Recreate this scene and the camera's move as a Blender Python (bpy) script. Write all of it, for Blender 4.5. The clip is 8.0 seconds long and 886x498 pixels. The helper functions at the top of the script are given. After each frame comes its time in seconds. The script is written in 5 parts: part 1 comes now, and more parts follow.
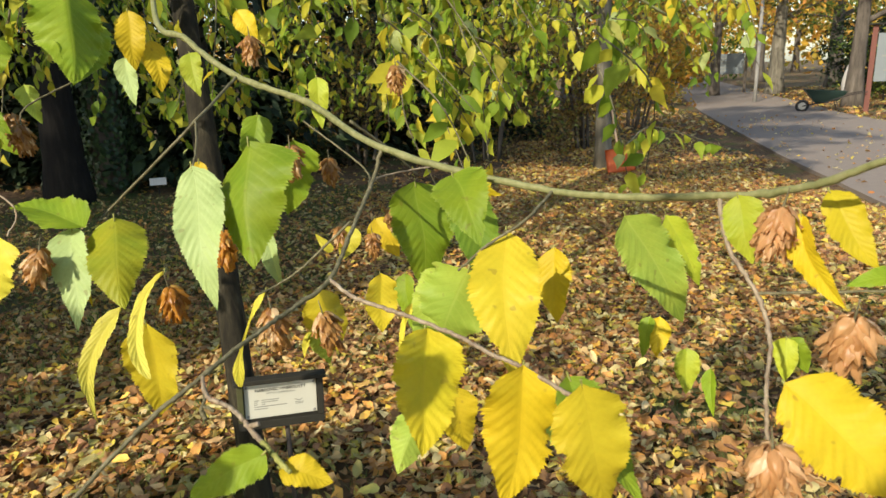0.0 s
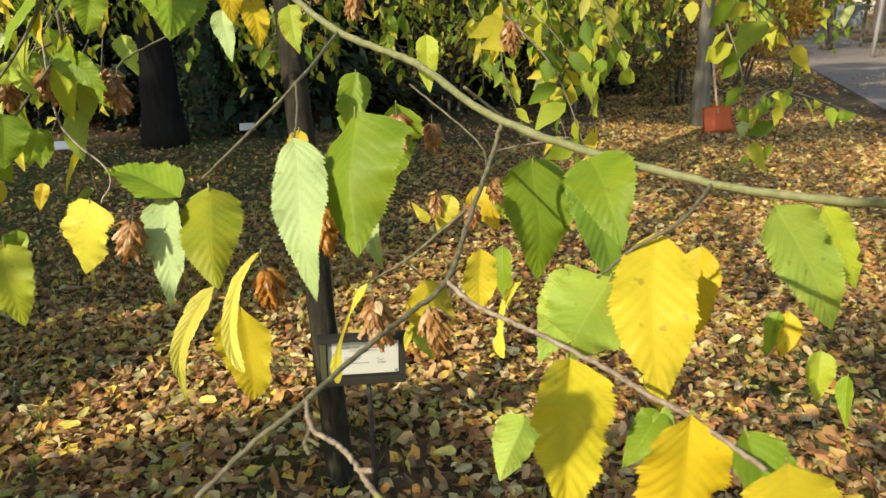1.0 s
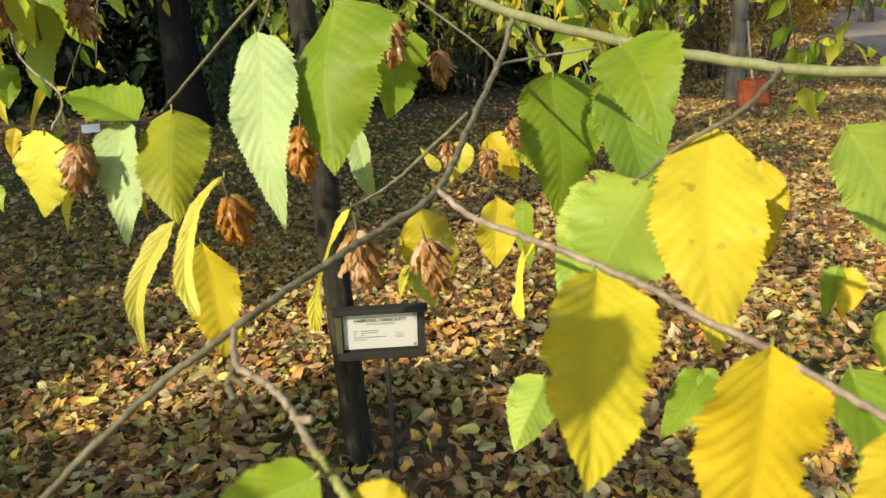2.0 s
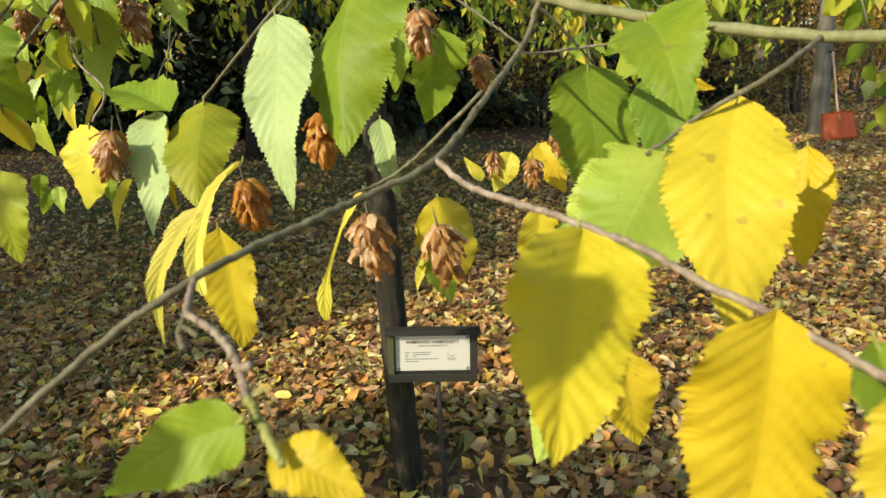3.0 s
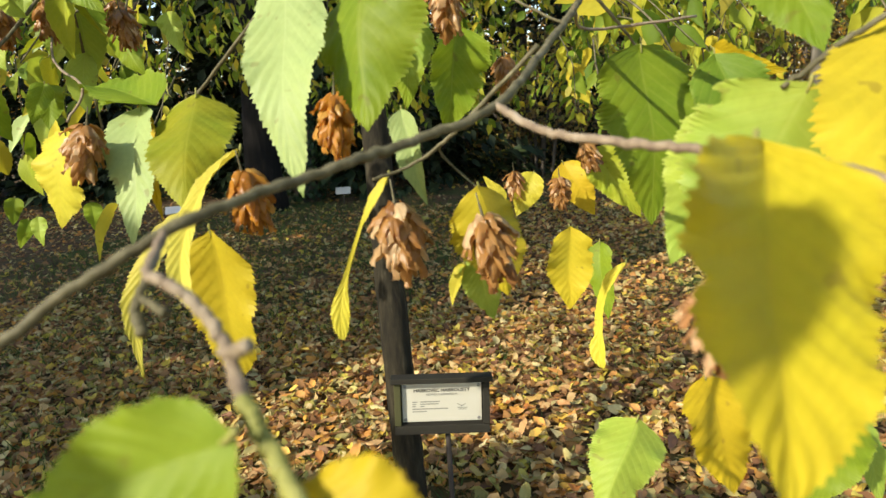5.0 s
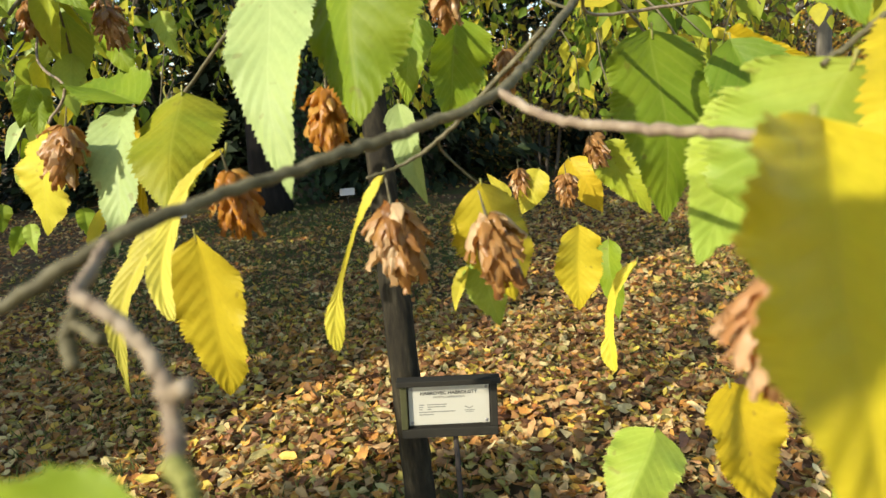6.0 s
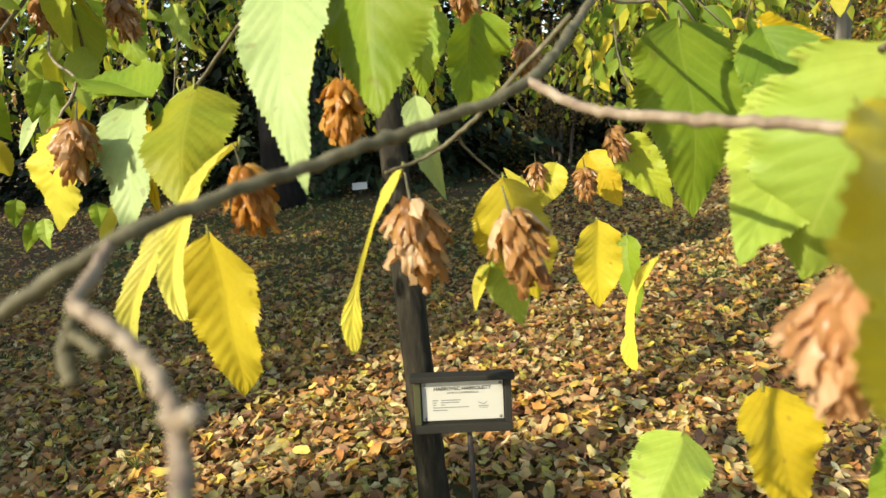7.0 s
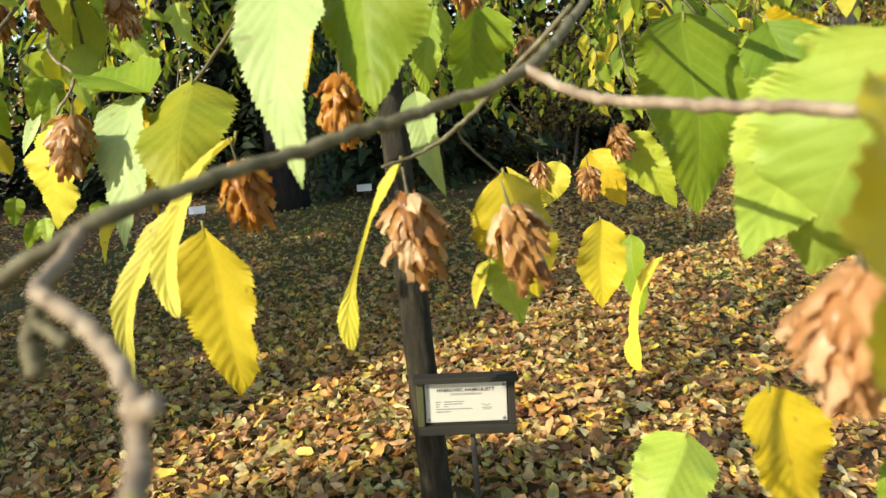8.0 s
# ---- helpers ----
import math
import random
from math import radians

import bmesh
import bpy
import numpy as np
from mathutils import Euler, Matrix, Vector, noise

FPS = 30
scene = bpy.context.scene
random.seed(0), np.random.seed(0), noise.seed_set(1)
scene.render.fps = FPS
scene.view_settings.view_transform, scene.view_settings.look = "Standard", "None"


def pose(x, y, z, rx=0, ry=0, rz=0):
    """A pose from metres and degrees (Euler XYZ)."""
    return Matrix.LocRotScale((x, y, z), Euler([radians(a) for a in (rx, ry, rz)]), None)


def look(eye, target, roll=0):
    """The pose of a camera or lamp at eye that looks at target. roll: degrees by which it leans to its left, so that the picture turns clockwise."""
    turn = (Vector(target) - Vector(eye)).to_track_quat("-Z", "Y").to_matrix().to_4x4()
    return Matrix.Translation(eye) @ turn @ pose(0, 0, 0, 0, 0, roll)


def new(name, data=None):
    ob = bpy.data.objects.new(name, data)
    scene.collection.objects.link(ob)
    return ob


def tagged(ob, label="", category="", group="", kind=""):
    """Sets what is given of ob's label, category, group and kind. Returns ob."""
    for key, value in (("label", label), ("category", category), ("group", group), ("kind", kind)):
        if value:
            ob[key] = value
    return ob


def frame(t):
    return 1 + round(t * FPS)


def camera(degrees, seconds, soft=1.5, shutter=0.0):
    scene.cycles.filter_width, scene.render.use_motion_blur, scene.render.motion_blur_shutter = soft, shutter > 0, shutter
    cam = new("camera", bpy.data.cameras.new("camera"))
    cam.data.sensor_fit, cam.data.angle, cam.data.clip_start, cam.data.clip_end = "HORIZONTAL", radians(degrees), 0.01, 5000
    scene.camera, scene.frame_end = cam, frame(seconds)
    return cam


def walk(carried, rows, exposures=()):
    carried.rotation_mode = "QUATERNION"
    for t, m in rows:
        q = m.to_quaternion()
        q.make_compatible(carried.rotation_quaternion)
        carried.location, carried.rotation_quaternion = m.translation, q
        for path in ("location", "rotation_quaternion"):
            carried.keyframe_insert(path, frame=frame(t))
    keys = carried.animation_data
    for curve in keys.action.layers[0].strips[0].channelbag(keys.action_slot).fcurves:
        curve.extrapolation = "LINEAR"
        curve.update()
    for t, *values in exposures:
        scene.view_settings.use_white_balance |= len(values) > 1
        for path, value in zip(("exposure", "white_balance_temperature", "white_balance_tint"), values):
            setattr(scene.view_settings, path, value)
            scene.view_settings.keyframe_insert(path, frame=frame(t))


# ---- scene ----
cam = camera(67.4, 8.0, soft=1.45)
PATH = [
    (0, (0.093, -0.092, 1.585), (0.046, 1.84, 1.071), -2.1),
    (0.5, (0.064, -0.054, 1.598), (-0.173, 1.848, 1.028), -1.8),
    (1, (0.044, 0.002, 1.599), (-0.233, 1.874, 0.953), -1.4),
    (1.5, (0.026, 0.068, 1.541), (-0.27, 1.926, 0.86), -2.6),
    (1.7, (0.032, 0.088, 1.527), (-0.28, 1.937, 0.83), -2.5),
    (2.8, (0.096, 0.106, 1.478), (-0.433, 1.936, 0.867), -3.5),
    (3, (0.089, 0.116, 1.47), (-0.472, 1.944, 0.885), -3.0),
    (3.5, (0.067, 0.126, 1.462), (-0.509, 1.969, 0.94), -2.5),
    (4, (0.072, 0.144, 1.444), (-0.519, 1.995, 0.968), -2.7),
    (4.5, (0.044, 0.167, 1.421), (-0.526, 2.034, 0.987), -3.0),
    (6, (0.028, 0.219, 1.405), (-0.546, 2.086, 0.974), -4.8),
    (6.5, (0.021, 0.223, 1.404), (-0.571, 2.08, 0.957), -4.8),
    (7, (0.019, 0.232, 1.404), (-0.59, 2.084, 0.959), -5.0),
    (7.5, (0.018, 0.239, 1.4), (-0.591, 2.092, 0.959), -5.2),
    (8, (0.02, 0.239, 1.399), (-0.602, 2.088, 0.961), -5.0),
]
walk(cam, [(t, look(eye, target, roll)) for t, eye, target, roll in PATH], [(0.0, 0.88), (1.5, 0.94), (3.0, 0.95), (6.3, 1.0), (7.0, 1.13), (7.5, 1.19), (8.0, 1.19)])
cam.data.dof.use_dof = True
cam.data.dof.focus_distance = 1.1
cam.data.dof.aperture_fstop = 15.0

# ---- world and sun ----
SUN_AZ = (-0.55, -0.83)
SUN_EL = 32.5
world = bpy.data.worlds.new("world")
scene.world = world
world.use_nodes = True
wn = world.node_tree.nodes
sky = wn.new("ShaderNodeTexSky")
sky.sky_type = "NISHITA"
sky.sun_disc = False
sky.sun_elevation = radians(SUN_EL)
sky.sun_rotation = math.atan2(SUN_AZ[0], SUN_AZ[1])
sky.air_density = 1.2
sky.dust_density = 1.3
sky.ozone_density = 2.0
wn["Background"].inputs["Strength"].default_value = 0.15
world.node_tree.links.new(sky.outputs["Color"], wn["Background"].inputs["Color"])
sun_data = bpy.data.lights.new("sun", "SUN")
sun_data.energy = 3.5
sun_data.angle = radians(0.55)
sun_data.color = (1.0, 0.91, 0.77)
sun = new("sun", sun_data)
sun.matrix_world = look((SUN_AZ[0] * 20, SUN_AZ[1] * 20, 20 * math.tan(radians(SUN_EL))), (0, 0, 0))


# ---- materials ----
def nodes_of(name, rough=0.7, spec=0.3):
    m = bpy.data.materials.new(name)
    m.use_nodes = True
    nt = m.node_tree
    b = nt.nodes["Principled BSDF"]
    b.inputs["Roughness"].default_value = rough
    b.inputs["Specular IOR Level"].default_value = spec
    return m, nt, b


def mix_colour(nt, fac, a, b, blend="MIX"):
    n = nt.nodes.new("ShaderNodeMix")
    n.data_type, n.blend_type = "RGBA", blend
    for sock, val in ((n.inputs["Factor"], fac), (n.inputs["A"], a), (n.inputs["B"], b)):
        if isinstance(val, (int, float)):
            sock.default_value = val
        elif isinstance(val, tuple):
            sock.default_value = (*val, 1) if len(val) == 3 else val
        else:
            nt.links.new(val, sock)
    return n.outputs["Result"]


def ramp(nt, fac, stops, constant=False):
    n = nt.nodes.new("ShaderNodeValToRGB")
    if constant:
        n.color_ramp.interpolation = "CONSTANT"
    el = n.color_ramp.elements
    while len(el) < len(stops):
        el.new(0.5)
    for e, (p, c) in zip(el, stops):
        e.position = p
        e.color = (*c, 1) if len(c) == 3 else c
    nt.links.new(fac, n.inputs["Fac"])
    return n.outputs["Color"]


def noise_tex(nt, scale, detail=3.0, coord="Object", rough=0.55, vec=None):
    n = nt.nodes.new("ShaderNodeTexNoise")
    n.inputs["Scale"].default_value = scale
    n.inputs["Detail"].default_value = detail
    n.inputs["Roughness"].default_value = rough
    if vec is None:
        vec = nt.nodes.new("ShaderNodeTexCoord").outputs[coord]
    nt.links.new(vec, n.inputs["Vector"])
    return n.outputs["Fac"]


def maths(nt, op, a, b=None, clamp=False):
    n = nt.nodes.new("ShaderNodeMath")
    n.operation, n.use_clamp = op, clamp
    for sock, val in zip(n.inputs, (a, b)):
        if val is None:
            continue
        if isinstance(val, (int, float)):
            sock.default_value = val
        else:
            nt.links.new(val, sock)
    return n.outputs[0]


def bump(nt, height, strength, dist, target):
    n = nt.nodes.new("ShaderNodeBump")
    n.inputs["Strength"].default_value = strength
    n.inputs["Distance"].default_value = dist
    nt.links.new(height, n.inputs["Height"])
    nt.links.new(n.outputs["Normal"], target)


def leaf_material(name, c1, c2, c3, spread=0.5, glow=0.32):
    """A living or turning leaf: veined, blotched, letting light through. c1 main, c2 second, c3 veins and rim."""
    m, nt, b = nodes_of(name, 0.52, 0.22)
    uv = nt.nodes.new("ShaderNodeUVMap")
    sep = nt.nodes.new("ShaderNodeSeparateXYZ")
    nt.links.new(uv.outputs["UV"], sep.inputs[0])
    u, across = sep.outputs["X"], maths(nt, "ABSOLUTE", maths(nt, "SUBTRACT", sep.outputs["Y"], 0.5))
    info = nt.nodes.new("ShaderNodeObjectInfo")
    shift = nt.nodes.new("ShaderNodeVectorMath")
    shift.operation = "ADD"
    tc = nt.nodes.new("ShaderNodeTexCoord")
    nt.links.new(tc.outputs["Object"], shift.inputs[0])
    off = nt.nodes.new("ShaderNodeCombineXYZ")
    for i in range(3):
        nt.links.new(maths(nt, "MULTIPLY", info.outputs["Random"], 7.0 + i), off.inputs[i])
    nt.links.new(off.outputs[0], shift.inputs[1])
    vec = shift.outputs[0]
    big = noise_tex(nt, 22.0, 2.0, vec=vec)
    fine = noise_tex(nt, 260.0, 4.0, vec=vec)
    blot = ramp(nt, big, [(0.5 - spread * 0.35, (0, 0, 0)), (0.5 + spread * 0.35, (1, 1, 1))])
    col = mix_colour(nt, blot, c1, c2)
    col = mix_colour(nt, maths(nt, "MULTIPLY", fine, 0.45), col, tuple(x * 0.55 for x in c1))
    # midrib and side veins
    rib = ramp(nt, across, [(0.0, (1, 1, 1)), (0.022, (0, 0, 0))])
    wave = maths(nt, "SINE", maths(nt, "MULTIPLY", maths(nt, "SUBTRACT", u, maths(nt, "MULTIPLY", across, 0.60)), 69.1))
    vein = ramp(nt, maths(nt, "ADD", maths(nt, "MULTIPLY", wave, 0.5), 0.5), [(0.84, (0, 0, 0)), (0.97, (1, 1, 1))])
    lines = maths(nt, "MAXIMUM", rib, maths(nt, "MULTIPLY", vein, 0.40))
    col = mix_colour(nt, maths(nt, "MULTIPLY", lines, 0.30), col, c3)
    rim = ramp(nt, maths(nt, "ADD", across, maths(nt, "MULTIPLY", fine, 0.06)), [(0.49, (0, 0, 0)), (0.53, (1, 1, 1))])
    col = mix_colour(nt, maths(nt, "MULTIPLY", rim, 0.5), col, c3)
    spot = ramp(nt, noise_tex(nt, 95.0, 1.0, vec=vec), [(0.70, (0, 0, 0)), (0.76, (1, 1, 1))])
    col = mix_colour(nt, maths(nt, "MULTIPLY", spot, 0.35), col, (0.16, 0.09, 0.03))
    hsv = nt.nodes.new("ShaderNodeHueSaturation")
    nt.links.new(maths(nt, "ADD", maths(nt, "MULTIPLY", info.outputs["Random"], 0.3), 0.85), hsv.inputs["Value"])
    nt.links.new(col, hsv.inputs["Color"])
    col = hsv.outputs["Color"]
    nt.links.new(col, b.inputs["Base Color"])
    height = maths(nt, "SUBTRACT", maths(nt, "MULTIPLY", fine, 0.25), lines)
    bump(nt, height, 0.22, 0.0005, b.inputs["Normal"])
    tr = nt.nodes.new("ShaderNodeBsdfTranslucent")
    nt.links.new(mix_colour(nt, 1.0, col, (1.0, 0.95, 0.55), "MULTIPLY"), tr.inputs["Color"])
    ms = nt.nodes.new("ShaderNodeMixShader")
    ms.inputs[0].default_value = glow
    nt.links.new(b.outputs[0], ms.inputs[1])
    nt.links.new(tr.outputs[0], ms.inputs[2])
    nt.links.new(ms.outputs[0], nt.nodes["Material Output"].inputs["Surface"])
    return m


GR, YEL, ORA = (0.19, 0.30, 0.016), (0.72, 0.55, 0.03), (0.62, 0.44, 0.018)
LEAF = {
    "green": leaf_material("leaf_green", GR, (0.27, 0.36, 0.02), (0.36, 0.43, 0.07)),
    "green_pale": leaf_material("leaf_pale_underside", (0.36, 0.47, 0.17), (0.42, 0.52, 0.19), (0.46, 0.54, 0.22), glow=0.2),
    "green_deep": leaf_material("leaf_deep_green", (0.13, 0.23, 0.02), (0.18, 0.28, 0.02), (0.28, 0.36, 0.06)),
    "green_light": leaf_material("leaf_light_green", (0.32, 0.45, 0.06), (0.43, 0.52, 0.07), (0.50, 0.56, 0.13)),
    "olive": leaf_material("leaf_olive", (0.24, 0.32, 0.018), (0.46, 0.42, 0.02), (0.40, 0.41, 0.06), 0.9),
    "lime": leaf_material("leaf_lime", (0.34, 0.44, 0.03), (0.52, 0.52, 0.04), (0.46, 0.48, 0.10), 0.8),
    "yellow_green": leaf_material("leaf_yellow_green", (0.62, 0.58, 0.08), (0.72, 0.62, 0.09), (0.62, 0.56, 0.14), 0.8),
    "lemon": leaf_material("leaf_lemon", (0.70, 0.60, 0.06), (0.58, 0.56, 0.05), (0.62, 0.50, 0.08), 0.8),
    "lemon_gold": leaf_material("leaf_lemon_gold", (0.68, 0.57, 0.035), (0.66, 0.50, 0.025), (0.60, 0.46, 0.035), 0.8),
    "yellow": leaf_material("leaf_yellow", YEL, (0.68, 0.47, 0.025), (0.60, 0.40, 0.04), 0.8),
    "golden": leaf_material("leaf_golden", (0.64, 0.49, 0.018), ORA, (0.52, 0.36, 0.02), 0.8),
    "gold_green": leaf_material("leaf_gold_turning_green", (0.64, 0.49, 0.02), (0.50, 0.47, 0.02), (0.50, 0.38, 0.03), 0.9),
}


def island_leaf_material(name, stops, glow=0.3, rough=0.6):
    """Many small leaves in one mesh, each of its own colour."""
    m, nt, b = nodes_of(name, rough, 0.25)
    geo = nt.nodes.new("ShaderNodeNewGeometry")
    col = ramp(nt, geo.outputs["Random Per Island"], stops)
    n = noise_tex(nt, 60.0, 3.0)
    col = mix_colour(nt, maths(nt, "MULTIPLY", n, 0.5), col, mix_colour(nt, 1.0, col, (0.45, 0.4, 0.35), "MULTIPLY"))
    nt.links.new(col, b.inputs["Base Color"])
    bump(nt, n, 0.4, 0.002, b.inputs["Normal"])
    if glow:
        tr = nt.nodes.new("ShaderNodeBsdfTranslucent")
        nt.links.new(col, tr.inputs["Color"])
        ms = nt.nodes.new("ShaderNodeMixShader")
        ms.inputs[0].default_value = glow
        nt.links.new(b.outputs[0], ms.inputs[1])
        nt.links.new(tr.outputs[0], ms.inputs[2])
        nt.links.new(ms.outputs[0], nt.nodes["Material Output"].inputs["Surface"])
    return m


CROWN_LEAF = island_leaf_material("crown_leaf_mixed", [(0.0, (0.13, 0.22, 0.02)), (0.25, (0.22, 0.34, 0.025)), (0.5, (0.38, 0.47, 0.04)), (0.72, (0.60, 0.58, 0.05)), (0.9, (0.74, 0.58, 0.04)), (1.0, (0.44, 0.54, 0.20))], 0.5)
GREEN_CROWN = island_leaf_material("crown_leaf_green", [(0.0, (0.05, 0.10, 0.02)), (0.6, (0.14, 0.20, 0.03)), (1.0, (0.34, 0.34, 0.05))])
GOLD_CROWN = island_leaf_material("crown_leaf_gold", [(0.0, (0.20, 0.20, 0.04)), (0.3, (0.44, 0.32, 0.04)), (0.7, (0.62, 0.36, 0.04)), (1.0, (0.50, 0.20, 0.04))])
DARK_CROWN = island_leaf_material("evergreen_needles", [(0.0, (0.012, 0.022, 0.010)), (0.7, (0.03, 0.05, 0.018)), (1.0, (0.06, 0.085, 0.03))], 0.1)
IVY_LEAF = island_leaf_material("ivy_leaf", [(0.0, (0.02, 0.04, 0.015)), (0.7, (0.05, 0.09, 0.03)), (1.0, (0.10, 0.15, 0.05))], 0.1, 0.4)
BROWN_SHRUB = island_leaf_material("shrub_leaf_brown", [(0.0, (0.09, 0.06, 0.03)), (0.4, (0.20, 0.14, 0.05)), (0.7, (0.38, 0.24, 0.06)), (0.85, (0.20, 0.24, 0.06)), (1.0, (0.42, 0.36, 0.06))], 0.3)
RED_SHRUB = island_leaf_material("shrub_leaf_red", [(0.0, (0.20, 0.02, 0.03)), (1.0, (0.45, 0.06, 0.08))], 0.2)
LITTER = [(0.0, (0.20, 0.095, 0.045)), (0.12, (0.34, 0.17, 0.075)), (0.24, (0.55, 0.30, 0.115)), (0.36, (0.84, 0.62, 0.27)), (0.46, (0.44, 0.235, 0.095)), (0.56, (0.82, 0.40, 0.09)), (0.66, (0.87, 0.70, 0.11)), (0.74, (0.52, 0.46, 0.11)), (0.83, (0.88, 0.74, 0.36)), (0.91, (0.38, 0.32, 0.09)), (1.0, (0.70, 0.27, 0.07))]
LITTER_LEAF = island_leaf_material("fallen_leaf_mixed", LITTER, 0.38, 0.5)
GRASS = island_leaf_material("grass_blade", [(0.0, (0.04, 0.08, 0.015)), (0.6, (0.09, 0.15, 0.03)), (1.0, (0.20, 0.22, 0.06))], 0.2)


def fallen_material():
    m, nt, b = nodes_of("fallen_leaf_single", 0.55, 0.3)
    info = nt.nodes.new("ShaderNodeObjectInfo")
    col = ramp(nt, info.outputs["Random"], LITTER)
    n = noise_tex(nt, 90.0, 3.0)
    col = mix_colour(nt, maths(nt, "MULTIPLY", n, 0.6), col, mix_colour(nt, 1.0, col, (0.45, 0.36, 0.3), "MULTIPLY"))
    nt.links.new(col, b.inputs["Base Color"])
    bump(nt, n, 0.5, 0.002, b.inputs["Normal"])
    return m


FALLEN = fallen_material()


def bark_material(name, c1, c2, c3, scale=30.0, depth=0.004, stretch=0.18, rough=0.85):
    m, nt, b = nodes_of(name, rough, 0.2)
    tc = nt.nodes.new("ShaderNodeTexCoord")
    mp = nt.nodes.new("ShaderNodeMapping")
    mp.inputs["Scale"].default_value = (1, 1, stretch)
    nt.links.new(tc.outputs["Object"], mp.inputs["Vector"])
    a = noise_tex(nt, scale, 5.0, vec=mp.outputs[0], rough=0.65)
    c = noise_tex(nt, scale * 0.22, 3.0)
    col = ramp(nt, a, [(0.32, c1), (0.55, c2), (0.75, c3)])
    col = mix_colour(nt, maths(nt, "MULTIPLY", c, 0.5), col, c1)
    nt.links.new(col, b.inputs["Base Color"])
    bump(nt, a, 0.8, depth, b.inputs["Normal"])
    return m


TRUNK_BARK = bark_material("bark_dark_furrowed", (0.012, 0.010, 0.006), (0.032, 0.027, 0.015), (0.085, 0.073, 0.042), 45.0, 0.006)
PALE_BARK = bark_material("bark_pale", (0.08, 0.07, 0.05), (0.19, 0.17, 0.12), (0.32, 0.29, 0.23), 9.0, 0.01)
# deep shade put into the bark colour, for the tree at the back
SHADE_BLACK_BARK = bark_material("bark_black_for_shade", (0.006, 0.005, 0.004), (0.014, 0.012, 0.009), (0.03, 0.025, 0.018), 20.0, 0.012)
GREY_BARK = bark_material("bark_grey", (0.05, 0.04, 0.03), (0.12, 0.10, 0.075), (0.20, 0.17, 0.13), 8.0, 0.015)
TWIG = {
    "bough": bark_material("bark_smooth_grey_green", (0.141, 0.148, 0.056), (0.222, 0.222, 0.096), (0.296, 0.281, 0.148), 110.0, 0.0006, 0.6, 0.6),
    "twig": bark_material("bark_twig_brown", (0.08, 0.070, 0.036), (0.16, 0.145, 0.080), (0.30, 0.265, 0.16), 160.0, 0.0005, 0.6, 0.6),
    "twig_pale": bark_material("bark_twig_pale", (0.16, 0.115, 0.08), (0.31, 0.25, 0.165), (0.43, 0.37, 0.27), 160.0, 0.0005, 0.6, 0.6),
    "twig_green": bark_material("bark_twig_green", (0.16, 0.16, 0.04), (0.30, 0.30, 0.08), (0.42, 0.38, 0.14), 160.0, 0.0005, 0.6, 0.55),
}


def bract_material(name, c1, c2, c3):
    m, nt, b = nodes_of(name, 0.36, 0.5)
    info = nt.nodes.new("ShaderNodeObjectInfo")
    n = noise_tex(nt, 220.0, 3.0)
    tc = nt.nodes.new("ShaderNodeTexCoord")
    mp = nt.nodes.new("ShaderNodeMapping")
    mp.inputs["Scale"].default_value = (1, 0.08, 1)
    nt.links.new(tc.outputs["Object"], mp.inputs["Vector"])
    ribs = noise_tex(nt, 900.0, 1.0, vec=mp.outputs[0])
    col = ramp(nt, info.outputs["Random"], [(0.0, c1), (0.5, c2), (0.8, c2), (0.95, c3)])
    col = mix_colour(nt, maths(nt, "MULTIPLY", n, 0.5), col, c1)
    nt.links.new(col, b.inputs["Base Color"])
    bump(nt, ribs, 0.6, 0.0004, b.inputs["Normal"])
    tr = nt.nodes.new("ShaderNodeBsdfTranslucent")
    nt.links.new(mix_colour(nt, 1.0, col, (1.0, 0.85, 0.55), "MULTIPLY"), tr.inputs["Color"])
    ms = nt.nodes.new("ShaderNodeMixShader")
    ms.inputs[0].default_value = 0.45
    nt.links.new(b.outputs[0], ms.inputs[1])
    nt.links.new(tr.outputs[0], ms.inputs[2])
    nt.links.new(ms.outputs[0], nt.nodes["Material Output"].inputs["Surface"])
    return m


BRACT = {
    "tan": bract_material("bract_tan", (0.30, 0.13, 0.03), (0.54, 0.30, 0.09), (0.90, 0.70, 0.40)),
    "amber": bract_material("bract_amber", (0.32, 0.12, 0.016), (0.60, 0.28, 0.03), (0.80, 0.50, 0.12)),
    "pale": bract_material("bract_pale", (0.50, 0.25, 0.09), (0.70, 0.42, 0.19), (0.88, 0.66, 0.40)),
}


def plain_material(name, col, rough=0.6, metal=0.0, grain=25.0, amount=0.35, depth=0.002, spec=0.4):
    m, nt, b = nodes_of(name, rough, spec)
    b.inputs["Metallic"].default_value = metal
    n = noise_tex(nt, grain, 4.0)
    c = noise_tex(nt, grain * 0.15, 2.0)
    out = mix_colour(nt, maths(nt, "MULTIPLY", n, amount), col, tuple(x * 0.45 for x in col))
    out = mix_colour(nt, maths(nt, "MULTIPLY", c, amount), out, tuple(min(1, x * 1.3 + 0.01) for x in col))
    nt.links.new(out, b.inputs["Base Color"])
    bump(nt, n, 0.5, depth, b.inputs["Normal"])
    return m


